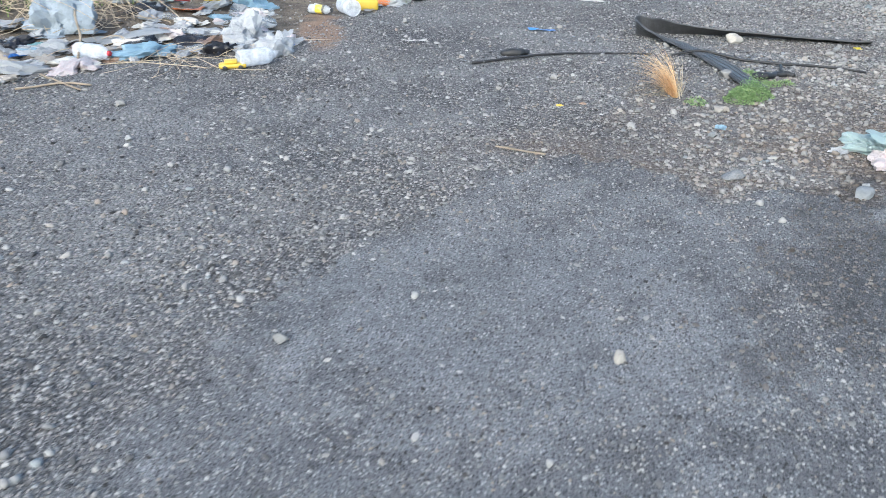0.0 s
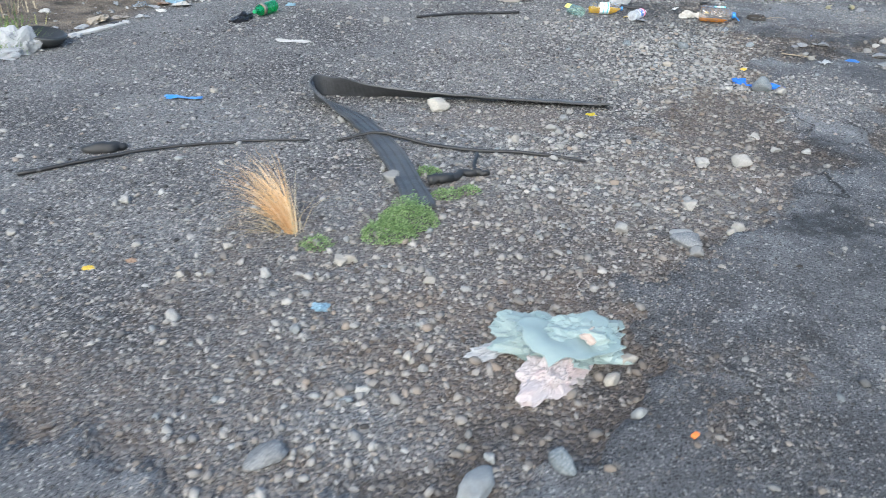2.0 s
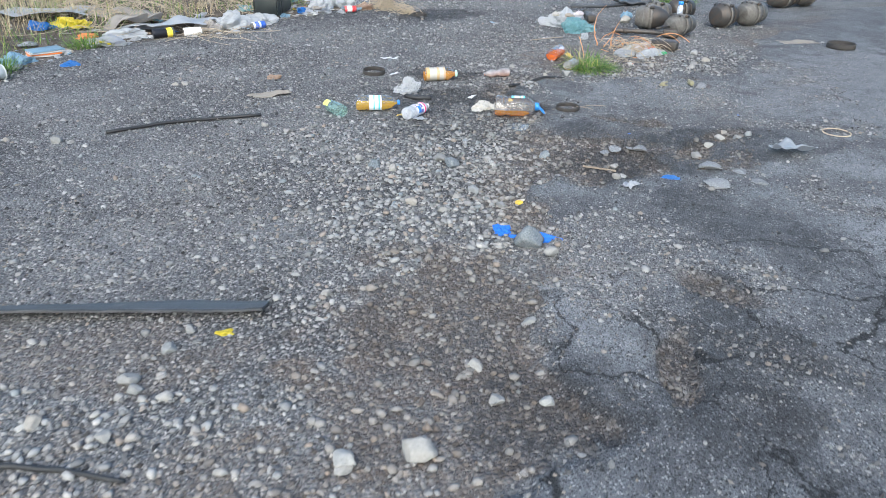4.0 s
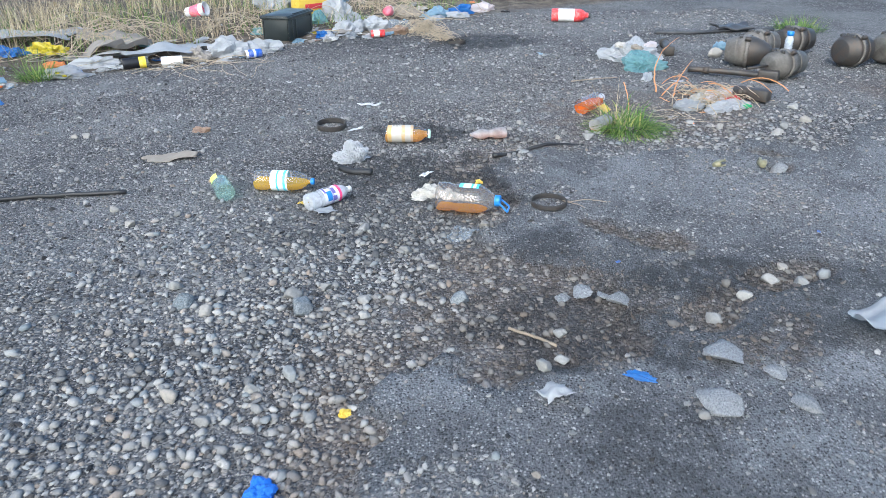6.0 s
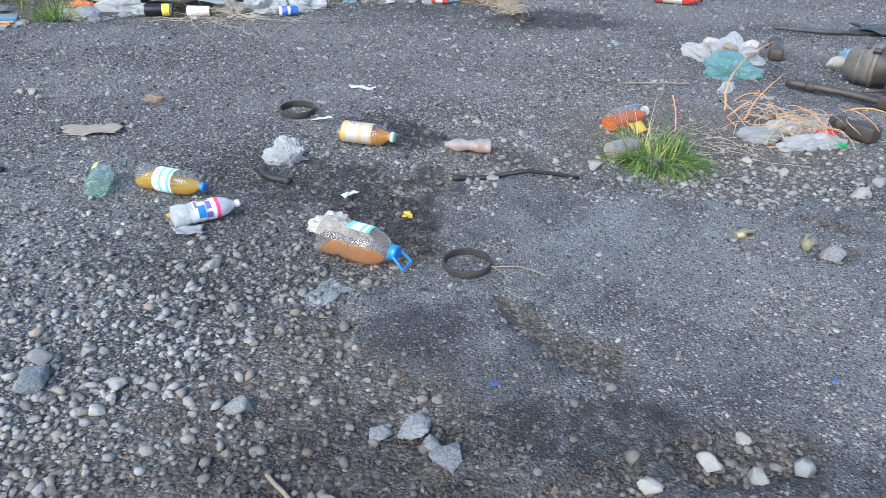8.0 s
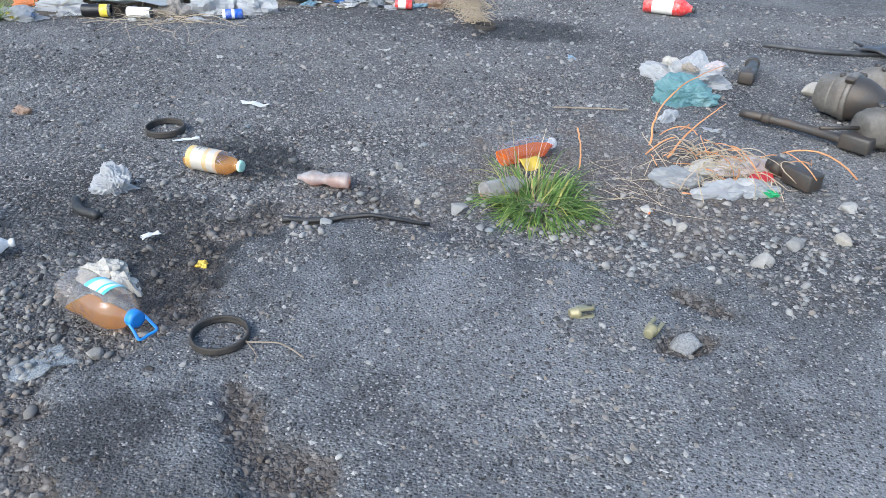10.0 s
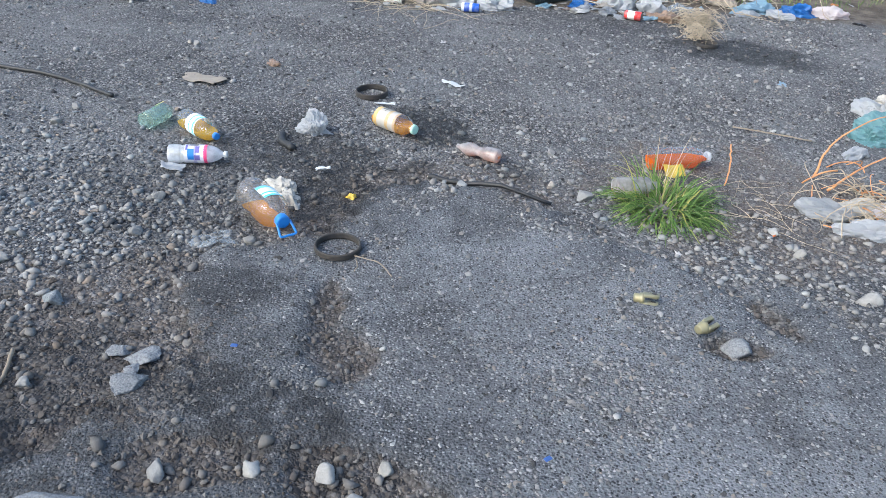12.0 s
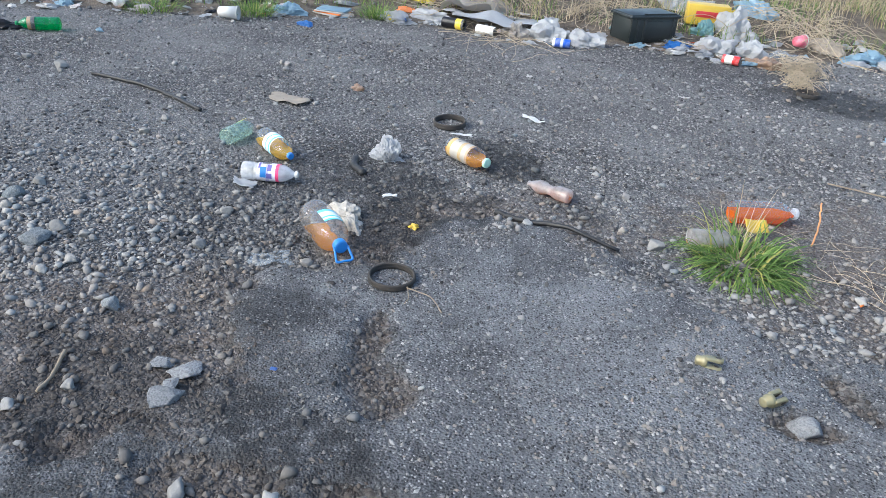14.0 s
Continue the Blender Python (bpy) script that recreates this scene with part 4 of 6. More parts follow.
D = bottle("plastic_bottle", (5.05, 9.675), (5.335, 9.645), 0.055, WIDE, P_CLEAR, "wide-necked bottle of orange liquid with cream label", GROUP_B, 0.62, L_ORANGE, M_MINT, LB_CREAM, (0.05, 0.62), sleeve_label="worn cream label")
bottle("plastic_bottle", (5.835, 9.703), (5.595, 9.672), 0.042, WAIST, P_PINK, "squeezed rosy bottle without cap, a little liquid inside", GROUP_B, 0.45, L_PEACH, None, None, squash=0.85)
bottle("plastic_bottle", (6.453, 10.175), (6.675, 10.424), 0.058, WIDE, P_CLEAR, "bottle of red-orange drink beside the grass tuft", GROUP_B, 0.5, L_RED, P_MILKY, None)
bottle("plastic_bottle", (6.44, 9.77), (6.6, 9.93), 0.045, WIDE, P_PINK, "dirty clear bottle half hidden in grass", GROUP_B, 0.2, L_PEACH, None, None, squash=0.9)
bottle("plastic_bottle", (1.31, 9.06), (1.14, 8.78), 0.05, ROUND, P_DEEP, "empty bright green bottle lying on gravel", GROUP_B, 0, None, M_GREEN, LB_DARK, (0.55, 0.72))
solo("black_cloth", crumple(0.16, 0.09, 0.07, 71), F_BLACK, 1.03, 8.72, 60, "black crumpled bag beside a green bottle", "bag")


def print_patch(parent, radius, squash, x0, x1, a0, a1, material, label="printed patch"):
    """A printed patch on a lying bottle's label, between two angles round it."""
    bm = bmesh.new()
    rows = [[bm.verts.new((x, radius * math.cos(a), radius * squash + 0.004 + radius * squash * math.sin(a))) for a in (radians(a0 + (a1 - a0) * j / 6) for j in range(7))] for x in (x0, (x0 + x1) / 2, x1)]
    for a, b in zip(rows[:-1], rows[1:]):
        for j in range(6):
            bm.faces.new((a[j], a[j + 1], b[j + 1], b[j]))
    return part("print", bm, material, parent, label)


M_VIOLET = simple("violet_print", (0.16, 0.13, 0.4), 0.45)
M_INK = simple("grey_ink", (0.16, 0.15, 0.14), 0.5)
for x0, x1, a0, a1, m in ((0.1, 0.13, 50, 120, M_BLUE), (0.135, 0.155, 30, 75, M_VIOLET), (0.132, 0.158, 90, 125, M_VIOLET), (0.105, 0.15, 5, 22, M_INK), (0.09, 0.1, 10, 60, M_VIOLET)):
    print_patch(C, 0.0482, 0.93, x0, x1, a0 - 65, a1 - 65, m)
    print_patch(C, 0.0482, 0.93, x0, x1, a0 + 75, a1 + 75, m)
for x0, x1, a0, a1 in ((0.05, 0.06, -10, 60), (0.07, 0.078, -20, 70), (0.09, 0.094, 0, 60), (0.105, 0.109, 0, 55), (0.125, 0.14, 10, 40)):
    print_patch(D, 0.0562, 1.0, x0, x1, a0 + 40, a1 + 40, M_INK, "faded printed lines")
    print_patch(D, 0.0562, 1.0, x0, x1, a0 - 50, a1 - 50, M_INK, "faded printed lines")
print_patch(PALE_GREEN, 0.0508, 0.9, 0.13, 0.2, 15, 75, LB_GREENY, "torn lime label")
solo("yellow_scrap", sheet(0.07, 0.05, 71, 0.02, 12, 0.2), M_YELLOW, 4.62, 8.67, 40, "yellow wrapper tucked under a crushed bottle", "wrapper", lift=0.012, tip=(20, 0))
solo("white_scrap", sheet(0.11, 0.06, 72, 0.02, 12, 0.3), F_WHITE, 4.73, 8.56, 35, "torn white label lying under a crushed bottle", "plastic scrap")
# loose torn label and yellow tag
solo("yellow_label_scrap", sheet(0.11, 0.07, 4, 0.015, 12, 0.12), M_YELLOW, 6.6, 10.12, 45, "torn yellow label leaning on a bottle", "label", lift=0.05, tip=(35, 0))
solo("white_rag", crumple(0.1, 0.065, 0.065, 12, 0.6), M_CLOTH, 5.26, 8.74, 20, "dirty white rag heaped behind the jug", "rag")
solo("white_rag", crumple(0.09, 0.045, 0.06, 13, 0.6), M_CLOTH, 5.37, 8.7, -25, "dirty white rag heaped behind the jug", "rag")
solo("plastic_bag", crumple(0.12, 0.08, 0.12, 14, 0.9, 5), F_WHITE, 4.855, 9.38, 10, "small white crumpled plastic bag on dark gravel", "plastic bag")
solo("plastic_bag", crumple(0.05, 0.05, 0.04, 15, 0.9), F_WHITE, 4.76, 9.4, 10, "grey scrap of crumpled bag", "plastic bag")


# ---- rubber strip, cables, rings ----
def ribbon(line, lean, width, shape, origin, steps=8):
    """A strip swept along a line; lean turns it from flat (0) to on edge (90) and over."""
    ox, oy, oz = origin
    pts = smooth_line(line, steps)
    bm = bmesh.new()
    rings = []
    for i, p in enumerate(pts):
        way = pts[min(i + 1, len(pts) - 1)] - pts[max(i - 1, 0)]
        way.z = 0
        way.normalize()
        k = min(int(i / steps), len(lean) - 2)
        a = radians(lean[k] + (lean[k + 1] - lean[k]) * (i / steps - k))
        flat = Vector((way.y, -way.x, 0))
        across = flat * math.cos(a) - Vector((0, 0, 1)) * math.sin(a)
        up = flat * math.sin(a) + Vector((0, 0, 1)) * math.cos(a)
        w = width * (1 + 0.05 * math.sin(i * 0.5))
        p = Vector((p.x - ox, p.y - oy, gz(p.x, p.y) - oz + max(p.z, 0.5 * w * abs(math.sin(a)) + 0.004)))
        rings.append([bm.verts.new(p + across * u * w + up * v * w) for u, v in shape])
    m = len(shape)
    for a, b in zip(rings[:-1], rings[1:]):
        for k in range(m):
            bm.faces.new((a[k], a[(k + 1) % m], b[(k + 1) % m], b[k]))
    bm.faces.new(rings[0])
    bm.faces.new(rings[-1])
    return bm


def rubber_strip():
    """A long strip of ribbed rubber, flat at one end, folded up on edge and lying back smooth side up."""
    root = thing("rubber_strip", 1.9, 5.6, 0, "long black ribbed rubber strip folded over on gravel", "rubber strip")
    o = root.matrix_world.translation
    line = [(2.1, 4.86, 0.02), (2.08, 5.1, 0.02), (2.03, 5.5, 0.02), (1.93, 5.9, 0.025), (1.8, 6.18, 0.035), (1.67, 6.38, 0.05), (1.63, 6.5, 0.06), (1.69, 6.57, 0.065),
            (1.84, 6.54, 0.06), (2.1, 6.48, 0.055), (2.5, 6.4, 0.045), (3.0, 6.31, 0.03), (3.3, 6.24, 0.025), (3.5, 6.19, 0.03)]
    lean = [0, 0, 0, 4, 18, 50, 80, 92, 112, 138, 156, 163, 166, 160]
    part("strip", ribbon(line, lean, 0.138, [(-0.5, 0.0), (-0.49, 0.07), (-0.42, 0.085), (0.42, 0.085), (0.49, 0.07), (0.5, 0), (0.46, -0.025), (0.3, -0.005), (-0.3, -0.005), (-0.46, -0.025)], o), M_RUBBER, root, smooth=False)
    for a, b in ((-0.44, -0.34), (-0.25, -0.02), (0.06, 0.26), (0.34, 0.44)):
        part("rib", ribbon(line[:7], lean[:7], 0.138, [(a, 0.08), (a + 0.01, 0.12), (b - 0.01, 0.12), (b, 0.08)], o), M_RUBBER, root, "raised lengthwise rib", smooth=False)


rubber_strip()


def cable(name, pts, radius, label, material=M_BLACK_RUBBER, category="cable", z=0.012, taper=None, wig=0.004):
    rnd = random.Random(len(pts) + int(radius * 1e4))
    x0, y0 = pts[0][0], pts[0][1]
    z0 = gz(x0, y0)
    line = smooth_line([(p[0] - x0, p[1] - y0, gz(p[0], p[1]) - z0 + (p[2] if len(p) > 2 else z)) for p in pts], 6)
    line = [p + Vector((rnd.uniform(-wig, wig), rnd.uniform(-wig, wig), rnd.uniform(0, wig))) for p in line]
    return solo(name, tube(line, radius, 8, taper), material, x0, y0, 0, label, category)


cable("rubber_rope", [(0.2, 5.44), (0.48, 5.57), (0.8, 5.69), (1.26, 5.78), (1.6, 5.75)], 0.01, "thin black rubber cord lying on gravel", taper=lambda s: 1.1 - 0.5 * s)
cable("rubber_rope", [(1.75, 5.73), (1.98, 5.75, 0.045), (2.24, 5.65), (2.46, 5.54), (2.78, 5.46), (3.05, 5.33)], 0.009, "thin black rubber cord crossing a rubber strip", taper=lambda s: 0.8 + 0.4 * math.sin(3 * s))
cable("rubber_scrap", [(2.17, 5.15), (2.3, 5.19), (2.4, 5.24), (2.5, 5.22)], 0.026, "ragged black rubber scrap among weeds", taper=lambda s: 1.1 - 0.5 * s, wig=0.012)
cable("rubber_rope", [(2.42, 5.24), (2.45, 5.36), (2.49, 5.48)], 0.01, "short black rubber cord")
cable("rubber_rope", [(2.6, 8.75), (2.98, 8.9), (3.35, 8.95), (3.63, 8.95)], 0.013, "black rubber cord half buried in gravel")
cable("rubber_rope", [(5.69, 9.3), (5.85, 9.34), (6.04, 9.385), (6.28, 9.44)], 0.013, "black rubber hose piece lying by the asphalt edge", taper=lambda s: 1.15 - 0.5 * s)
cable("hose_piece", [(4.78, 9.21), (4.84, 9.15), (4.96, 9.11)], 0.02, "short curved black hose piece", category="hose")
cable("rubber_scrap", [(0.44, 5.72), (0.54, 5.72), (0.64, 5.75)], 0.034, "flat black rubber scrap on gravel", taper=lambda s: 0.5 + 0.6 * math.sin(3.1 * s), wig=0.008)


def ring_gasket(x, y, radius, height, label, tip=0):
    bm = bmesh.new()
    segs, shape = 40, [(1.0, 0.0), (1.03, 0.25), (0.99, 0.45), (1.02, 0.75), (1.0, 1.0), (0.93, 1.0), (0.91, 0.8), (0.95, 0.5), (0.92, 0.3), (0.9, 0.0)]
    rings = [[bm.verts.new((radius * r * math.cos(a), radius * r * math.sin(a), z * height + 0.003)) for r, z in shape] for a in (2 * math.pi * i / segs for i in range(segs))]
    n = len(shape)
    for i in range(segs):
        a, b = rings[i], rings[(i + 1) % segs]
        for k in range(n):
            bm.faces.new((a[k], b[k], b[(k + 1) % n], a[(k + 1) % n]))
    return solo("rubber_ring", bm, M_RING, x, y, 0, label, "rubber ring", "rubber rings", tip=(tip, 0))


ring_gasket(5.857, 8.487, 0.09, 0.024, "dirty black rubber ring gasket lying on asphalt")
ring_gasket(4.68, 10.05, 0.1, 0.034, "black rubber ring lying on gravel", 3)
ring_gasket(5.83, 12.95, 0.09, 0.03, "black rubber ring on an oily stain")
ring_gasket(9.65, 9.96, 0.14, 0.05, "flat black rubber ring on asphalt")
bm_loop = tube([Vector((0.09 * math.cos(a), 0.09 * math.sin(a), 0.008)) for a in (2 * math.pi * i / 30 for i in range(30))], 0.0045, 6)
solo("plastic_hoop", bm_loop, M_ROPE, 7.43, 7.51, 0, "thin pale plastic hoop on asphalt", "hoop")
cable("twig", [(5.95, 8.48), (6.05, 8.5), (6.15, 8.46)], 0.0025, "thin dry twig lying on asphalt", M_WOOD, "twig", wig=0.002)
cable("twig", [(5.93, 8.5), (6.0, 8.44), (6.02, 8.4)], 0.002, "thin dry twig lying on asphalt", M_WOOD, "twig", wig=0.002)

# ---- clevises ----
def clevis(x, y, turn, tip, label):
    root = thing("steel_clevis", x, y, turn, label, "clevis", "steel clevises")
    bm = lathe([(0, 0.012), (0.002, 0.017), (0.02, 0.017), (0.022, 0.021), (0.036, 0.022), (0.038, 0.018)], 18)
    part("socket", turned(bm, pose(0, 0, 0.022)), M_GOLD, root)
    for s in (-1, 1):
        arm = box(0.04, 0.014, 0.036, 0.004, (0.052, s * 0.015, 0.004))
        add(arm, turned(lathe([(-0.007, 0.012), (-0.007, 0.018), (0.007, 0.018), (0.007, 0.012)], 18), pose(0.072, s * 0.015, 0.022, 0, 0, 90)))
        part("fork_arm", arm, M_GOLD, root)
        # no hole is cut: a solid dark disc stands for its shade
        hole = lathe([(-0.0085, 0.0095), (0.0085, 0.0095)], 14)
        part("pin_hole_disc", turned(hole, pose(0.072, s * 0.015, 0.022, 0, 0, 90)), M_DARK_STEEL, root, "dark disc standing for the shaded pin hole")
    root.matrix_world = root.matrix_world @ pose(0, 0, 0.004, tip, 0, 0)
    return root


clevis(6.89, 8.938, 27, 75, "yellow zinc steel clevis lying on asphalt")
clevis(7.148, 8.862, 69, 20, "yellow zinc steel clevis with pin on asphalt")

# ---- bags and scraps near the start ----
bag = thing("plastic_bag", 2.38, 3.72, 0, "mint green and pink crumpled plastic bag on brown earth", "plastic bag")
part("bag_body", turned(crumple(0.24, 0.19, 0.11, 21, 1.0, 5), pose(0.06, 0.11, 0, 0, 0, -12)), F_MINT, bag)
part("bag_fold", turned(sheet(0.34, 0.2, 24, 0.05, 40, 0.4, 0.002), pose(0.08, 0.06, 0.07, 6, 4, 20)), F_MINT, bag)
part("bag_lining", turned(crumple(0.15, 0.085, 0.085, 22, 1.0, 5), pose(-0.02, -0.06, 0.01, 0, 0, 38)), F_PINK, bag, "white and pink printed side")
part("bag_print", turned(sheet(0.09, 0.05, 27, 0.02, 20, 0.3, 0.002), pose(0.13, 0.03, 0.08, 20, 10, 40)), F_PEACH, bag, "pale peach printed patch")
part("bag_ear", turned(crumple(0.1, 0.04, 0.035, 23, 1.0), pose(-0.19, 0.1, 0, 0, 0, 18)), F_WHITE, bag, "white torn handle")
bag = thing("plastic_bag", 7.38, 11.75, 0, "torn white and teal plastic bag full of rubbish", "plastic bag")
part("bag_body", turned(crumple(0.3, 0.24, 0.17, 24, 0.9, 5), pose(0.02, 0.2, 0, 0, 0, -10)), F_WHITE, bag)
part("bag_lining", turned(crumple(0.24, 0.16, 0.15, 25, 0.9, 5), pose(0.0, -0.2, 0, 0, 0, 20)), F_TEAL, bag, "teal side of the bag")
for i, (x, y) in enumerate(((0.02, 0.1), (0.18, 0.2), (-0.1, 0.2))):
    part("rubbish_inside", turned(crumple(0.07, 0.06, 0.05, 90 + i), pose(x, y, 0.12)), (M_CARD, F_PINK, M_CLOTH)[i], bag)
solo("plastic_scrap", crumple(0.1, 0.05, 0.08, 26), F_WHITE, 7.27, 11.15, 60, "white scrap of plastic bag", "plastic scrap")
rag = thing("blue_rag", 4.82, 6.52, -38, "bright blue rag twisted under a stone", "rag")
part("rag_tail", crumple(0.2, 0.035, 0.035, 27, 0.8), M_BLUE_RAG, rag)
part("rag_end", turned(crumple(0.06, 0.05, 0.04, 28, 0.8), pose(-0.2, 0.02, 0)), M_BLUE_RAG, rag)
solo("blue_scrap", sheet(0.22, 0.05, 29, 0.02, 14), M_BLUE, 0.83, 6.55, -8, "flat blue plastic strip on gravel", "plastic scrap")
solo("blue_scrap", crumple(0.065, 0.025, 0.02, 30), F_BLUE, 5.85, 7.04, -25, "crumpled blue wrapper on asphalt", "wrapper")
solo("white_scrap", sheet(0.1, 0.09, 31, 0.04, 14), F_WHITE, 5.55, 6.97, 20, "small white plastic scrap on asphalt", "plastic scrap")
solo("white_scrap", sheet(0.2, 0.05, 32, 0.02, 14), M_PAPER, -0.25, 6.08, 10, "thin pale plastic strip on gravel", "plastic scrap")
solo("white_scrap", sheet(0.26, 0.06, 33, 0.02, 14), M_PAPER, 1.49, 7.93, -5, "pale plastic strip on gravel", "plastic scrap")
solo("white_scrap", sheet(0.16, 0.05, 34, 0.02, 14), M_WHITE, 4.93, 10.56, 5, "white plastic shard on gravel", "plastic scrap")
solo("white_scrap", sheet(0.13, 0.03, 35, 0.015, 12), M_WHITE, 4.85, 9.98, 40, "thin white plastic shard beside a ring", "plastic scrap")
solo("white_scrap", sheet(0.07, 0.04, 36, 0.02, 12), M_WHITE, 5.27, 9.01, 40, "small white shard on dark gravel", "plastic scrap")
solo("clear_scrap", sheet(0.16, 0.12, 37, 0.05, 18), F_CLEAR, 5.387, 8.262, 60, "crumpled clear plastic film on gravel", "plastic film")
solo("clear_scrap", sheet(0.24, 0.2, 38, 0.05, 18), F_WHITE, 6.82, 7.22, 10, "crumpled pale plastic bag on asphalt", "plastic film")
solo("yellow_scrap", crumple(0.03, 0.025, 0.02, 39), M_YELLOW, 5.55, 8.9, 0, "small yellow wrapper on dark gravel", "wrapper")
solo("yellow_scrap", crumple(0.03, 0.025, 0.02, 40), M_YELLOW, 4.89, 6.98, 0, "small yellow pebble-like wrapper", "wrapper")
solo("yellow_scrap", crumple(0.025, 0.018, 0.014, 41), M_YELLOW, 0.74, 4.53, 0, "small orange-yellow wrapper on gravel", "wrapper")
solo("yellow_scrap", crumple(0.04, 0.022, 0.02, 42), F_YELLOW, 3.34, 6.06, 0, "pale yellow wrapper beside a rubber strip", "wrapper")
solo("red_scrap", crumple(0.025, 0.018, 0.014, 43), F_BROWN, 0.89, 4.57, 0, "small dark red scrap on gravel", "scrap")
solo("orange_scrap", box(0.026, 0.016, 0.01, 0.003), M_ORANGE, 2.68, 3.32, 30, "small orange plastic chip on asphalt", "plastic chip")
solo("blue_chip", box(0.022, 0.014, 0.005, 0.002), M_NAVY, 6.02, 7.84, 30, "tiny blue plastic chip", "plastic chip")
solo("blue_chip", box(0.022, 0.014, 0.005, 0.002), M_NAVY, 7.03, 8.05, 70, "tiny blue plastic chip", "plastic chip")
solo("blue_scrap", crumple(0.04, 0.03, 0.025, 44), F_SKY, 1.63, 4.14, 0, "small pale blue crumpled wrapper", "wrapper")
solo("cardboard_scrap", sheet(0.3, 0.16, 46, 0.03, 20), M_CARD, 3.73, 9.52, 10, "torn greyish cardboard scrap on gravel", "cardboard")
solo("leaf_scrap", crumple(0.08, 0.04, 0.04, 47), F_BROWN, 3.8, 10.05, 0, "dry brown leaf scrap on gravel", "leaf")
solo("cardboard_scrap", sheet(0.4, 0.16, 48, 0.03, 16), M_CARD, 9.42, 10.32, -10, "flat pale cardboard on asphalt", "cardboard")
solo("blue_scrap", crumple(0.09, 0.06, 0.05, 49), F_BLUE, 2.05, 10.9, 0, "small blue crumpled wrapper on gravel", "wrapper")
solo("blue_scrap", crumple(0.06, 0.03, 0.03, 50), F_SKY, 1.45, 9.3, 0, "small turquoise wrapper on gravel", "wrapper")
cable("twig", [(5.48, 7.42), (5.58, 7.34), (5.63, 7.28)], 0.006, "short pale stick on dirt", M_WOOD, "twig", wig=0.001)
cable("twig", [(0.3, 3.78), (0.48, 3.7), (0.56, 3.68)], 0.005, "short pale stick on gravel", M_WOOD, "twig", wig=0.002)
cable("twig", [(6.605, 11.1), (6.82, 11.15), (7.03, 11.21)], 0.0045, "long pale stick on gravel", M_WOOD, "twig", wig=0.002)
cable("branch", [(-2.75, 4.62), (-2.5, 4.75), (-2.3, 4.72)], 0.007, "dry forked branch beside the litter", M_WOOD, "branch")
cable("branch", [(-2.75, 4.95), (-2.5, 4.75), (-2.33, 4.62)], 0.006, "dry forked branch beside the litter", M_WOOD, "branch")
cable("branch", [(-2.9, 5.9, 0.2), (-2.75, 5.6, 0.1), (-2.62, 5.25, 0.04)], 0.009, "long dry stalk leaning from the litter", M_WOOD, "branch")


# ---- grass and weeds ----
def grass_tuft(x, y, spread, length, n, seed, label, material=LEAF, lean=(0, 0), width=0.007, droop=0.9, upright=0.35, fan=1.0):
    return solo("grass_tuft", blades(n, spread, length, width, seed, lean, droop, upright=upright, fan=fan), material, x, y, 0, label, "grass", smooth=False)


grass_tuft(6.68, 9.8, 0.17, 0.26, 480, 1, "bright green grass tuft growing at the asphalt edge", droop=2.0, upright=0.15, width=0.009)
grass_tuft(6.62, 9.9, 0.1, 0.3, 60, 2, "yellowing grass stalks in a green tuft", STRAW, width=0.004)
for x, y, rx, ry, h, n, lb in ((2.03, 4.78, 0.13, 0.12, 0.12, 2200, "low feathery green weed growing on gravel"), (1.93, 4.66, 0.12, 0.09, 0.09, 1300, "low feathery green weed growing on gravel"),
                              (2.24, 5.02, 0.07, 0.06, 0.035, 320, "small green weed beside a rubber scrap"), (2.2, 5.3, 0.06, 0.06, 0.035, 260, "small green weed beside a rubber strip"),
                              (2.36, 5.05, 0.06, 0.05, 0.03, 200, "small green weed on gravel"), (1.62, 4.62, 0.07, 0.06, 0.04, 300, "small yellow-green weed at the foot of dry grass")):
    solo("weed", leaflets(int(n * 1.7), rx, ry, h * 1.3, 0.0115, int(x * 37)), WEED, x, y, 0, lb, "weed", "weeds on gravel", smooth=False)
grass_tuft(1.515, 4.745, 0.03, 0.42, 210, 7, "golden dry grass tuft leaning over gravel", AMBER_STRAW, lean=(-0.45, 0.45), width=0.003, droop=1.6, upright=1.2, fan=0.35)
grass_tuft(1.515, 4.745, 0.06, 0.44, 60, 17, "thin pale stalks of a dry grass tuft", STRAW, lean=(-0.4, 0.3), width=0.0022, droop=2.4, upright=0.8, fan=0.9)
grass_tuft(2.05, 11.75, 0.16, 0.2, 260, 8, "green grass tuft among litter", LEAF)
grass_tuft(1.45, 10.75, 0.2, 0.22, 260, 9, "green grass tuft among litter", LEAF)
grass_tuft(0.85, 10.05, 0.25, 0.2, 300, 10, "green grass tuft among litter", LEAF)
grass_tuft(9.7, 13.2, 0.25, 0.2, 300, 11, "low green grass tuft on gravel", LEAF)
grass_tuft(-0.7, 7.9, 0.3, 0.2, 320, 12, "green grass tuft behind the litter", LEAF)


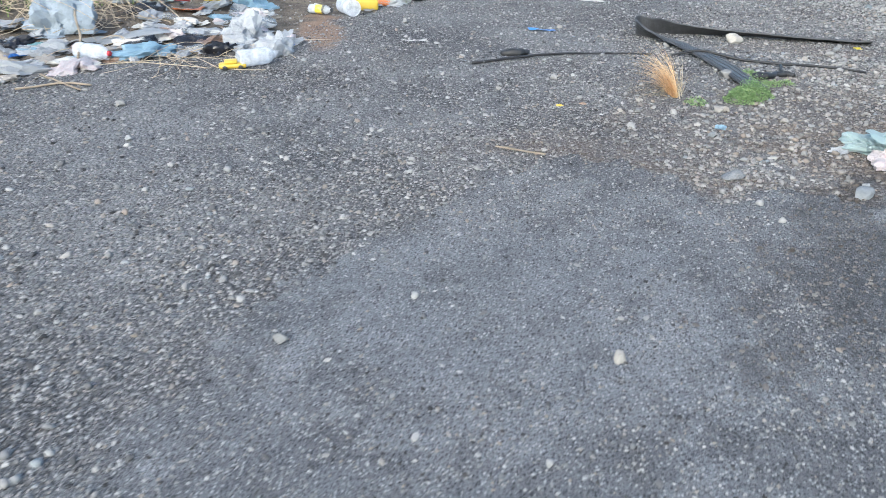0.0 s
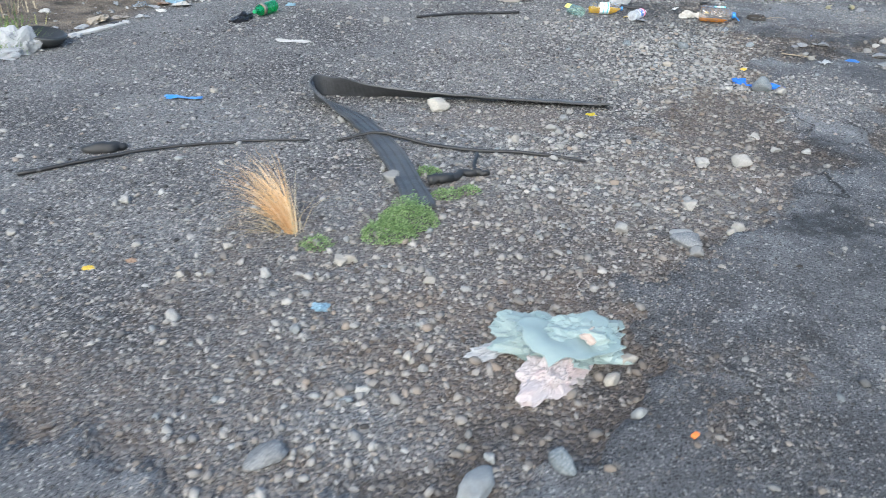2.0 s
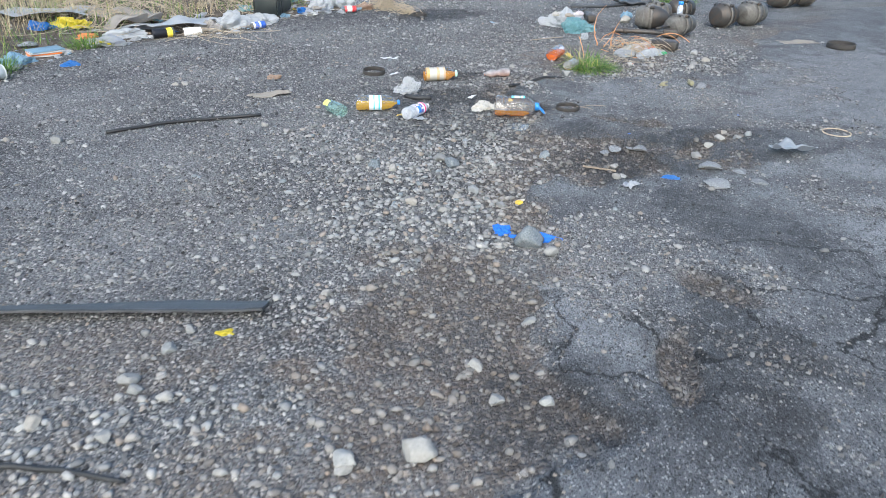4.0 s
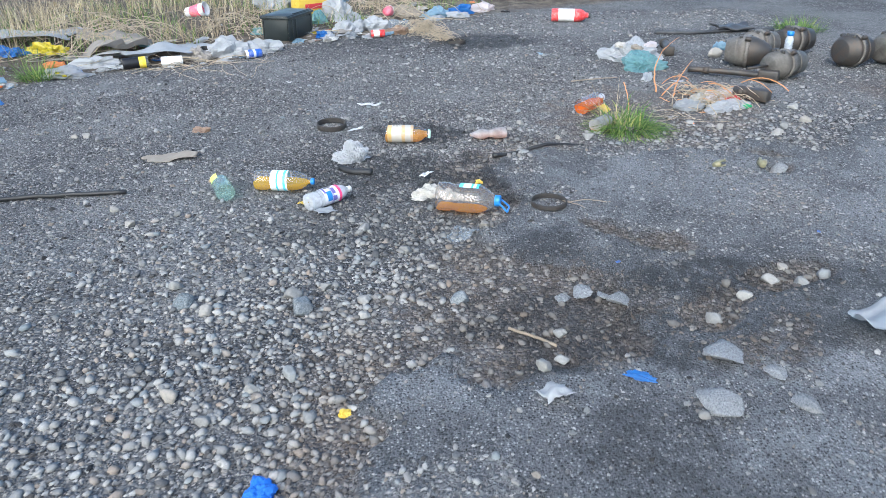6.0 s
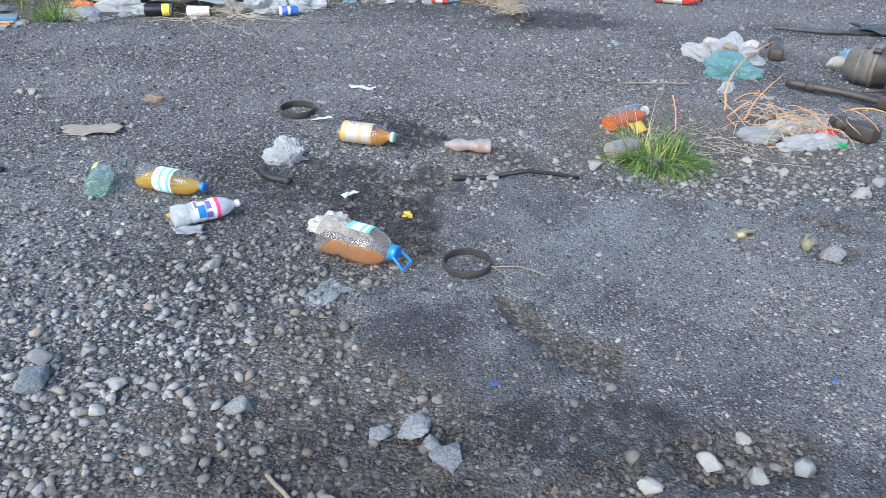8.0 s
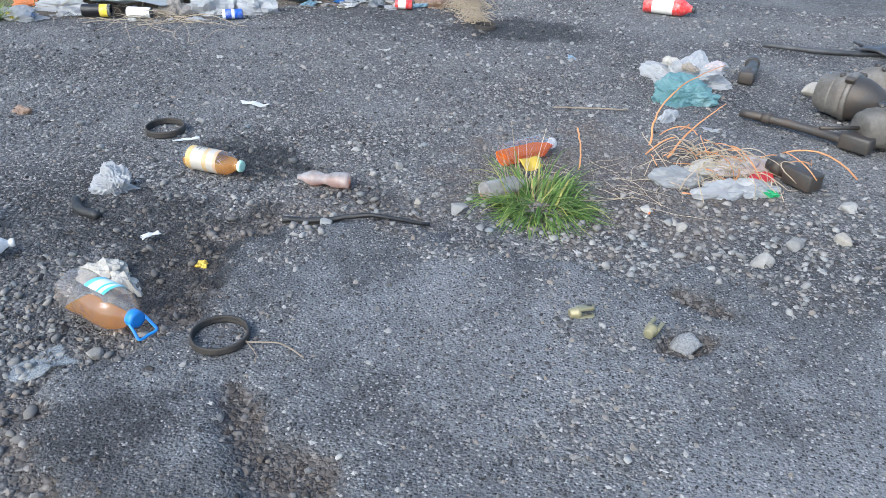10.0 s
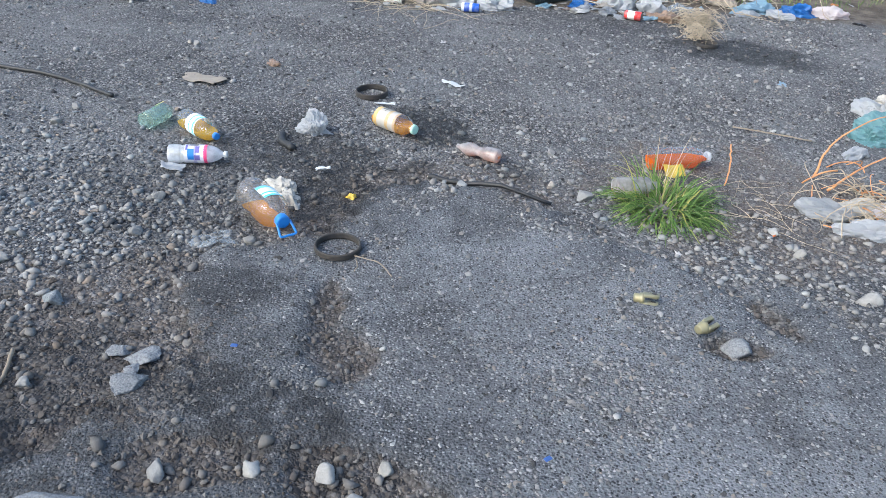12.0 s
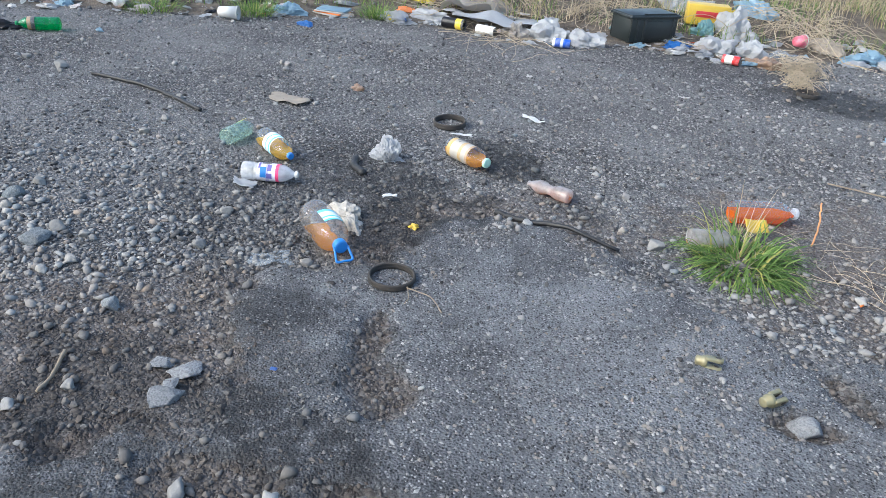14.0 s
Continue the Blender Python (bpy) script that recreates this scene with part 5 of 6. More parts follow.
def grass_field(name, n, seed, lo, hi, length, width, material, label, patch):
    """Loose grass over the strip behind the litter: many blades in one mesh."""
    rng = np.random.default_rng(seed)
    x, y = rng.uniform(-8, 11, n), rng.uniform(3, 18.5, n)
    f = fields(x, y)
    keep = (f["litter"] > lo) & (f["litter"] < hi) & (vnoise(x * 1.6, y * 1.6, patch) > 0.45) & ((x > -0.9) | (f["litter"] > 1.5))
    x, y, z = x[keep], y[keep], f["z"][keep]
    n = len(x)
    a = rng.uniform(0, 6.283, n)
    ln, w = length * rng.uniform(0.35, 1.1, n), width * rng.uniform(0.6, 1.2, n)
    lean = rng.uniform(0.15, 0.9, n)
    sx, sy = -np.sin(a) * w / 2, np.cos(a) * w / 2
    rows = []
    for s, ww in ((0, 1.0), (0.5, 0.75), (1.0, 0.1)):
        px, py = x + np.cos(a) * ln * lean * s ** 1.5, y + np.sin(a) * ln * lean * s ** 1.5
        pz = z + ln * s * (1 - 0.4 * lean * s)
        rows += [np.stack([px - sx * ww, py - sy * ww, pz], 1), np.stack([px + sx * ww, py + sy * ww, pz], 1)]
    co = np.stack(rows, 1).reshape(-1, 3)
    quads = np.array([[0, 1, 3, 2], [2, 3, 5, 4]])
    faces = (quads[None] + (np.arange(n) * 6)[:, None, None]).reshape(-1, 4)
    return tagged(mesh_object(name, co, faces, material, False), label, "grass", kind="stuff")


grass_field("dry_grass", 90000, 21, 0.85, 3.8, 0.34, 0.006, STRAW, "dry straw-coloured grass behind the litter", 51)
grass_field("green_grass", 60000, 22, 0.5, 3.6, 0.22, 0.007, LEAF, "green grass growing among the litter", 57)

# ---- stones one can tell apart ----
ROCKS = [finish(rock(1, 0.8, 0.66, s, 3, 0.5 + 0.09 * (s % 4)), "stone", M_STONE) for s in range(1, 9)]
SLABS = [finish(rock(1, 0.75, 0.5, s, 4, 0.5), "asphalt_chunk", M_SLAB) for s in range(11, 14)]
stone_rng = random.Random(8)


def stone(x, y, size, material=None, flat=1.0, label="pale rounded stone lying on the gravel", name="stone", mesh=None):
    ob = new(name, mesh or stone_rng.choice(ROCKS))
    s = size
    ob.matrix_world = pose(x, y, gz(x, y) + s * 0.14 * flat, stone_rng.uniform(-8, 8), stone_rng.uniform(-8, 8), stone_rng.uniform(0, 360)) @ Matrix.Diagonal((s, s, s * flat, 1))
    if material:
        ob.material_slots[0].link = "OBJECT"
        ob.material_slots[0].material = material
    return tagged(ob, label, "stone", "stones on the lot")


# by stretch of the lot: place and size
START = [(-0.37, 6.84, 0.11), (1.75, 4.47, 0.11), (2.57, 3.44, 0.1), (3.44, 4.5, 0.08), (1.91, 3.82, 0.07), (1.54, 4.02, 0.08), (1.21, 4.43, 0.07), (1.42, 4.4, 0.09), (1.26, 4.63, 0.07), (1.75, 3.67, 0.07),
         (2.05, 4.27, 0.08), (0.37, 4.84, 0.08), (0.56, 3.76, 0.05), (2.08, 3.34, 0.07), (1.1, 4.43, 0.06), (-1.97, 4.37, 0.1), (-1.69, 3.79, 0.08), (-0.49, 2.01, 0.08), (0.61, 1.95, 0.09), (-0.91, 2.33, 0.07), (1.62, 4.63, 0.07), (1.95, 3.75, 0.07), (1.11, 4.15, 0.1), (0.77, 5.1, 0.1), (1.0, 6.67, 0.09), (2.63, 3.7, 0.1), (2.54, 3.61, 0.1), (1.72, 4.465, 0.12)]
MIDDLE = [(3.02, 5.83, 0.12), (3.89, 5.23, 0.17), (3.67, 5.25, 0.13), (2.31, 8.66, 0.14), (2.4, 8.62, 0.07), (2.99, 9.99, 0.09), (3.75, 6.26, 0.08), (4.8, 6.33, 0.11), (4.5, 5.83, 0.12), (5.63, 7.2, 0.08), (3.14, 5.7, 0.09), (2.75, 5.67, 0.11),
          (2.97, 5.54, 0.09), (4.37, 5.36, 0.09), (4.21, 5.42, 0.1), (4.2, 5.62, 0.1), (3.14, 5.99, 0.1), (3.21, 6.11, 0.08), (3.49, 4.53, 0.12), (2.96, 4.59, 0.12), (3.37, 4.77, 0.13), (3.2, 4.35, 0.11), (1.96, 8.56, 0.1), (3.04, 5.77, 0.09), (3.66, 5.22, 0.09)]
GRAVEL_BED = [(4.32, 7.11, 0.11), (4.17, 7.83, 0.1), (4.33, 7.63, 0.1), (4.66, 7.72, 0.12), (4.78, 7.78, 0.09), (5.66, 7.36, 0.08), (5.55, 7.12, 0.1), (6.6, 7.65, 0.11), (6.71, 7.76, 0.08), (6.44, 7.54, 0.1), (6.25, 7.39, 0.1), (4.78, 6.96, 0.09),
              (4.46, 6.97, 0.09), (4.7, 7.19, 0.11), (4.58, 7.12, 0.09), (4.94, 7.66, 0.09), (4.93, 8.34, 0.1), (5.12, 8.1, 0.1), (3.78, 8.52, 0.1), (3.64, 8.72, 0.09), (3.33, 8.97, 0.11), (3.07, 9.99, 0.1), (4.21, 9.99, 0.08), (5.51, 8.34, 0.09), (5.44, 8.53, 0.08), (4.94, 7.55, 0.08)]
FAR = [(6.36, 9.62, 0.14), (5.98, 9.99, 0.09), (5.88, 9.3, 0.1), (5.87, 9.41, 0.07), (6.17, 9.66, 0.07), (4.79, 10.79, 0.08), (3.17, 9.9, 0.08), (1.99, 8.76, 0.08), (7.6, 9.55, 0.16), (7.75, 9.75, 0.13), (7.95, 9.85, 0.12), (7.3, 9.75, 0.1), (8.05, 10.2, 0.13), (4.47, 13.2, 0.16), (7.15, 9.9, 0.08),
       (8.2, 12.0, 0.1), (6.72, 7.62, 0.12), (6.85, 7.68, 0.12)]
for group in (START, MIDDLE, GRAVEL_BED, FAR):
    for x, y, s in group:
        stone(x, y, s * 0.72)
stone(2.4, 6.25, 0.16, M_WHITE_STONE, 0.95, "knobbly cream-white stone beside a rubber strip")
stone(2.0, 5.22, 0.12, M_STONE, 1.1, "ochre stone under the rubber strip")
stone(4.76, 6.49, 0.16, M_BLUE_STONE, 1.25, "round grey stone holding down a blue rag")
stone(1.46, 3.43, 0.14, M_SLAB, 0.6, "flat pale stone set in the asphalt edge")
stone(2.02, 3.24, 0.15, None, 0.55, "pale grey broken stone at the asphalt edge")
stone(2.26, 3.27, 0.1, M_BLUE_STONE, 0.8, "bluish grey stone at the asphalt edge")
stone(3.2, 4.45, 0.17, M_SLAB, 0.55, "large flat pale stone in gravel")
stone(3.2, 4.5, 0.12, None, 0.6, "pale stone on gravel")
stone(4.23, 7.7, 0.12, M_BLUE_STONE, 0.7, "bluish grey stone on gravel")
stone(4.7, 7.62, 0.13, M_BLUE_STONE, 0.8, "flat greenish stone on gravel")
stone(5.32, 7.64, 0.095, M_BLUE_STONE, 1.0, "dark blue-grey speckled stone on dirt")
stone(7.283, 8.908, 0.13, M_SLAB, 0.7, "pale lump of broken asphalt")
CHUNKS = [(5.93, 7.53, 0.13), (5.82, 7.66, 0.13), (5.73, 7.62, 0.09), (6.18, 7.14, 0.2), (6.3, 7.02, 0.1), (6.05, 6.88, 0.18), (6.32, 6.85, 0.12), (5.88, 7.57, 0.07)]
for i, (x, y, s) in enumerate(CHUNKS):
    stone(x, y, s, None, 0.4 if i > 2 else 0.55, "flat grey piece of broken asphalt", "asphalt_chunk", SLABS[i % 3])


# ---- brake parts ----
def brake_chamber(x, y, turn, length, radius, label, material=M_RUST_RUBBER, rod=0.0, dome=False, tip=0.0):
    """A steel brake chamber on its side: two pressed shells, clamp band, ports and push rod."""
    root = thing("brake_chamber", x, y, turn, label, "brake chamber", "brake chambers", radius + 0.005)
    if tip:
        root.matrix_world = root.matrix_world @ pose(0, 0, 0, 0, tip, 0)
    r, l = radius, length
    back = [(0, r * 0.3), (0.004, r * 0.66), (l * 0.03, r * 0.76), (l * 0.12, r * 0.8), (l * 0.13, r * 0.9), (l * 0.3, r * 0.93), (l * 0.31, r * 0.97), (l * 0.46, r)]
    front = [(l * 0.46, r), (l * 0.6, r * 0.97), (l * 0.61, r * 0.91), (l * 0.8, r * 0.89), (l * 0.81, r * 0.84), (l * 0.95, r * 0.8), (l * 0.99, r * 0.66), (l, r * 0.4), (l, 0.01)]
    if dome:
        front = [(l * 0.46, r), (l * 0.52, r * 0.97), (l * 0.64, r * 0.9), (l * 0.78, r * 0.74), (l * 0.9, r * 0.5), (l * 0.97, r * 0.25), (l, 0.01)]
    part("rear_shell", lathe(back, 36), material, root)
    part("front_shell", lathe(front, 36), M_DARK_STEEL if dome else material, root, "smooth dark dome" if dome else "")
    part("clamp_band", lathe([(l * 0.42, r * 0.98), (l * 0.425, r * 1.05), (l * 0.45, r * 1.07), (l * 0.475, r * 1.07), (l * 0.5, r * 1.05), (l * 0.505, r * 0.98)], 36), M_PALE_STEEL, root, "steel clamp band")
    part("rim", lathe([(l * 0.7, r * 0.9), (l * 0.705, r * 0.94), (l * 0.73, r * 0.94), (l * 0.735, r * 0.9)], 36) if not dome else lathe([(l * 0.2, r * 0.87), (l * 0.21, r * 0.92), (l * 0.24, r * 0.92), (l * 0.25, r * 0.87)], 36), material, root)
    for a in (40, 130):
        part("clamp_lug", turned(box(0.05, 0.03, 0.035, 0.006), pose(l * 0.46, r * 1.04 * math.cos(radians(a)), r * 1.04 * math.sin(radians(a)), a - 90)), M_DARK_STEEL, root)
    for a in (75, 110):
        part("port", turned(lathe([(0, 0.016), (0.03, 0.016), (0.03, 0.01)], 12), pose(l * 0.3, r * 0.85 * math.cos(radians(a)), r * 0.85 * math.sin(radians(a)), 0, -90, 0)), M_DARK_STEEL, root)
    if rod:
        part("push_rod", lathe([(-rod, 0.008), (-rod, 0.011), (0.0, 0.011)], 12), M_DARK_STEEL, root, "rusty push rod")
    return root


brake_chamber(8.24, 11.02, 20, 0.38, 0.118, "oily grey steel brake chamber lying on gravel", rod=0.22)
brake_chamber(8.14, 11.62, -30, 0.4, 0.135, "worn steel brake chamber with a dark dome", M_PALE_STEEL, dome=True)
brake_chamber(8.42, 11.85, 15, 0.36, 0.125, "ribbed grey brake chamber behind others", M_PALE_STEEL)
brake_chamber(8.84, 12.0, 12, 0.36, 0.125, "dark brake chamber lying on gravel", M_DARK_STEEL)
brake_chamber(9.1, 11.42, 15, 0.3, 0.14, "dark round brake chamber on the asphalt edge", M_DARK_STEEL)
brake_chamber(9.5, 11.48, 15, 0.38, 0.14, "worn brake chamber lying by the asphalt edge", M_RUST_RUBBER)
brake_chamber(10.8, 12.6, 10, 0.5, 0.13, "dark brake chamber far along the lot", M_DARK_STEEL)
brake_chamber(11.3, 12.6, 30, 0.4, 0.13, "dark brake chamber far along the lot", M_DARK_STEEL)


def lever(points, radius, label):
    root = thing("steel_lever", points[0][0], points[0][1], 0, label, "lever")
    x0, y0 = points[0]
    line = smooth_line([(p[0] - x0, p[1] - y0, radius + 0.02) for p in points], 6)
    part("shaft", tube(line, radius, 14), M_DARK_STEEL, root)
    way = math.degrees(math.atan2(points[-1][1] - points[-2][1], points[-1][0] - points[-2][0]))
    part("fork_end", turned(box(0.16, 0.1, 0.085, 0.012), pose(points[-1][0] - x0, points[-1][1] - y0, 0.01, 0, 0, way)), M_DARK_STEEL, root)
    part("collar", turned(lathe([(-0.02, radius * 1.25), (0.03, radius * 1.25)], 16), pose(line[3].x, line[3].y, line[3].z, 0, 0, way)), M_DARK_STEEL, root)
    return root


lever([(7.68, 11.3), (7.95, 11.17), (8.24, 10.97)], 0.026, "dark steel shaft with a forked end")
lever([(7.88, 12.5), (7.85, 12.3), (7.8, 12.1)], 0.04, "dark elbow fitting beside a torn bag")
lever([(7.74, 10.52), (7.81, 10.45), (7.87, 10.38)], 0.035, "black pipe end among dry stalks")
cable("rubber_flap", [(8.05, 13.2), (8.5, 13.16), (9.0, 13.22), (9.4, 13.18)], 0.022, "long flat black rubber flap on gravel", M_RUBBER, "rubber flap", z=0.02)
solo("rubber_flap", sheet(0.4, 0.22, 61, 0.05, 16, thick=0.02), M_RUBBER, 8.95, 13.25, 0, "curved black rubber flap on gravel", "rubber flap")
solo("white_stone", rock(0.22, 0.12, 0.1, 62), M_WHITE_STONE, 8.22, 11.98, 30, "white stone beside brake chambers", "stone", lift=0.04)
solo("plastic_scrap", crumple(0.09, 0.08, 0.09, 63), F_SKY, 8.4, 12.3, 0, "pale blue crumpled wrapper beside brake chambers", "wrapper")
cup = thing("plastic_bottle", 8.66, 11.5, 60, "small bottle with blue cap standing among brake chambers", "bottle", GROUP_B, 0.12)
part("body", turned(lathe([(0, 0.02), (0.01, 0.035), (0.12, 0.035), (0.16, 0.02)], 20), pose(0, 0, 0, 0, -90, 0)), P_MILKY, cup)
part("cap", turned(lathe([(0.155, 0.03), (0.19, 0.03), (0.192, 0.02)], 16), pose(0, 0, 0, 0, -90, 0)), M_BLUE, cup)


# ---- tangles of dry stalks ----
def tangle(name, x, y, sx, sy, sz, n, radius, material, seed, label, category="dry stalks", loops=1.0, hang=0.0):
    rnd = random.Random(seed)
    bm = bmesh.new()
    for _ in range(n):
        p = Vector((rnd.gauss(0, 0.45) * sx, rnd.gauss(0, 0.45) * sy, rnd.uniform(0.01, 0.5) * sz))
        a, bend = rnd.uniform(0, 6.283), rnd.uniform(-1, 1) * loops
        way = Vector((math.cos(a), math.sin(a), rnd.uniform(0, 0.7)))
        pts, stepl = [p.copy()], rnd.uniform(0.4, 1.1) * max(sx, sy) / 6
        for _k in range(7):
            a += bend * 0.6 + rnd.uniform(-0.2, 0.2)
            way = Vector((math.cos(a), math.sin(a), way.z - 0.2 - hang))
            p = p + way * stepl
            p.z = max(p.z, 0.006)
            pts.append(p.copy())
        tube(pts, radius * rnd.uniform(0.6, 1.3), 4, None, bm)
    return tagged(solo(name, bm, material, x, y, 0, label, category), kind="stuff")


tangle("stalk_tangle", 7.5, 10.42, 0.27, 0.22, 0.24, 90, 0.0024, M_ROPE, 31, "tangle of dry pale stalks among litter")
tangle("stalk_tangle", 7.45, 10.5, 0.3, 0.25, 0.34, 22, 0.0035, M_ORANGE_STEM, 32, "orange-brown dry stalks among litter", loops=0.4)
for x, y, m, s, lb in ((7.3, 10.28, F_GREY, 0.13, "grey crumpled plastic scrap in dry stalks"), (7.5, 10.2, F_WHITE, 0.13, "white crumpled plastic scrap in dry stalks"), (7.66, 10.28, F_WHITE, 0.12, "white plastic scrap in dry stalks"),
                       (7.7, 10.42, M_RED, 0.07, "red plastic scrap in dry stalks"), (7.6, 10.5, F_PINK, 0.14, "pink crumpled wrapper in dry stalks"), (7.72, 10.25, M_GREEN, 0.05, "green plastic scrap in dry stalks"), (7.42, 10.42, M_CLOTH, 0.13, "dirty cloth scrap in dry stalks")):
    solo("litter_scrap", crumple(s * 1.3, s * 0.7, s * 0.55, int(x * 100)), m, x, y, 20 + 40 * s, lb, "litter scrap", "litter scraps")
cable("dry_stalk", [(7.16, 10.62, 0.03), (7.18, 10.75, 0.16), (7.3, 10.95, 0.27), (7.52, 11.2, 0.33)], 0.006, "arching orange dry stem", M_ORANGE_STEM, "stem", taper=lambda s: 1.1 - 0.8 * s)
cable("dry_stalk", [(7.25, 10.5, 0.02), (7.36, 10.68, 0.12), (7.52, 10.86, 0.22)], 0.0065, "arching orange dry stem", M_ORANGE_STEM, "stem", taper=lambda s: 1.1 - 0.8 * s)
cable("dry_stalk", [(6.83, 10.24, 0.0), (6.82, 10.28, 0.1), (6.79, 10.31, 0.19)], 0.004, "thin upright orange stem beside a bottle", M_ORANGE_STEM, "stem")
tangle("tumbleweed", 5.52, 13.6, 0.2, 0.2, 0.28, 260, 0.002, M_ROPE, 33, "pale dry tumbleweed tangle over the litter edge", loops=1.3)
tangle("tumbleweed", 5.7, 13.15, 0.1, 0.13, 0.2, 140, 0.002, M_ROPE, 34, "pale dry stalks hanging from a tumbleweed", loops=0.8)
tangle("brush_tangle", 2.2, 12.9, 0.7, 0.5, 0.6, 120, 0.0028, M_ROPE, 35, "bare dry branches behind the litter", loops=0.4)
tangle("brush_tangle", -3.2, 6.4, 0.6, 0.5, 0.55, 120, 0.0028, M_ROPE, 36, "bare dry branches behind the litter", loops=0.4)
tangle("brush_tangle", 5.0, 14.9, 0.8, 0.5, 0.6, 120, 0.0028, M_ROPE, 37, "bare dry branches behind the litter", loops=0.4)
tangle("brush_tangle", 3.4, 13.7, 0.6, 0.4, 0.4, 100, 0.0028, M_ROPE, 38, "bare dry branches behind the litter", loops=0.4)


# ---- named litter along the edge of the lot ----
def tub():
    """A long black plastic case with a lid, rim, ribs and a raised side panel."""
    root = thing("plastic_case", 4.03, 13.45, 68, "dusty black plastic case with ribbed sides among litter", "plastic case")
    w, d, h, t = 0.54, 0.3, 0.23, 0.012
    part("bottom", box(w, d, t, 0.003), M_CASE, root)
    for sx, sy, x, y in ((w, t, 0, d / 2), (w, t, 0, -d / 2), (t, d - t * 2, w / 2 - t / 2, 0), (t, d - t * 2, -w / 2 + t / 2, 0)):
        part("wall", box(sx, sy, h, 0.003, (x, y, 0.004)), M_CASE, root)
    for sx, sy, x, y in ((w + 0.05, 0.03, 0, d / 2 + 0.005), (w + 0.05, 0.03, 0, -d / 2 - 0.005), (0.03, d, w / 2 + 0.008, 0), (0.03, d, -w / 2 - 0.008, 0)):
        part("rim", box(sx, sy, 0.025, 0.006, (x, y, h - 0.012)), M_CASE, root)
    for x in (-0.2, -0.12, 0.22):
        part("rib", box(0.022, 0.014, h - 0.02, 0.004, (x, -d / 2 - 0.01, 0.0)), M_CASE, root)
        part("rib", box(0.022, 0.014, h - 0.02, 0.004, (x, d / 2 + 0.01, 0.0)), M_CASE, root)
    lid = part("lid", box(w + 0.02, d + 0.01, 0.02, 0.006, (0, 0, h + 0.003)), M_CASE, root)
    part("lid_edge", box(w - 0.16, 0.02, 0.012, 0.004, (0.06, -d / 2 + 0.01, h + 0.022)), M_CASE, lid, "dusty raised lid edge")
    part("side_panel", box(w - 0.2, 0.008, h - 0.06, 0.003, (0.06, -d / 2 - 0.008, 0.025)), M_CASE, root, "raised flat side panel")


tub()


def can(x, y, turn, material, label, r=0.033, l=0.13, group="drink cans"):
    root = thing("drink_can", x, y, turn, label, "drink can", group, r + 0.003)
    part("shell", lathe([(0.004, r * 0.85), (0.012, r), (l - 0.012, r), (l - 0.004, r * 0.85)], 24, False), material, root)
    for px in (0.004, l - 0.004):
        part("end", lathe([(px - 0.002, r * 0.86), (px + 0.002, r * 0.86)], 24), M_PALE_STEEL, root, "bare metal can end")
    return root


LB_CAN = label_material("blue_can_print", ((0.0, (0.65, 0.68, 0.72)), (0.15, (0.02, 0.08, 0.45)), (0.45, (0.65, 0.68, 0.72)), (0.6, (0.02, 0.1, 0.5))))
LB_WHITE = label_material("white_can_print", ((0.0, (0.72, 0.7, 0.66)), (0.5, (0.74, 0.66, 0.62)), (0.6, (0.72, 0.71, 0.68))))
LB_CUP = label_material("red_cup_print", ((0.0, (0.76, 0.72, 0.72)), (0.25, (0.72, 0.1, 0.16)), (0.75, (0.76, 0.72, 0.72))))
LB_EXT = label_material("red_white_print", ((0.0, (0.62, 0.03, 0.03)), (0.18, (0.7, 0.68, 0.66)), (0.62, (0.62, 0.03, 0.03))))
can(3.72, 12.4, 30, LB_CAN, "blue and white drink can at the litter edge", 0.04, 0.17)
can(2.98, 12.2, 12, LB_WHITE, "white printed can at the litter edge", 0.045, 0.2)
can(4.92, 13.33, 10, LB_EXT, "red and white small can at the litter edge", 0.04, 0.16)


def cup_thing(x, y, turn, material, label, r=0.05, l=0.17, lift=0.0, tip=0.0, rim=M_WHITE):
    root = thing("drink_cup", x, y, turn, label, "drink cup", "drink cups", r + 0.003 + lift)
    root.matrix_world = root.matrix_world @ pose(0, 0, 0, 0, tip, 0)
    part("cup_wall", lathe([(0, r * 0.55), (0.002, r * 0.7), (l, r), (l, r * 0.96), (0.006, r * 0.64), (0.006, 0.005)], 28, False), material, root)
    part("cup_rim", lathe([(l - 0.006, r * 0.99), (l - 0.005, r * 1.07), (l + 0.001, r * 1.07), (l + 0.002, r * 0.95)], 28, False), rim, root, "rolled cup rim")
    return root


cup_thing(2.95, 13.55, -20, LB_CUP, "white and red paper cup lying in dry grass", 0.07, 0.24, 0.12, -12)
cup_thing(-2.35, 6.55, 30, M_RED, "bright red plastic cup lying in the litter", 0.075, 0.14, 0.1)
cup_thing(1.46, 10.38, 40, M_WHITE, "white paper cup lying at the litter edge", 0.06, 0.18, 0.0)
cup_thing(5.1, 14.55, 60, M_PINK, "red cup lying in dry grass", 0.065, 0.1, 0.02)
bottle("red_canister", (7.1, 14.15), (7.55, 14.05), 0.075, WIDE, LB_EXT, "red canister with a white label lying on gravel", "", 0, None, M_BLACK, None, category="canister")
bottle("plastic_bottle", (-1.46, 5.22), (-1.22, 5.39), 0.06, WIDE, P_MILKY, "clear empty bottle at the litter edge", GROUP_B)
bottle("plastic_bottle", (-0.86, 7.02), (-1.03, 7.28), 0.075, WIDE, P_MILKY, "milky white plastic bottle with its base outward", GROUP_B, 0, None, M_BLUE, None, (0.1, 0.2))
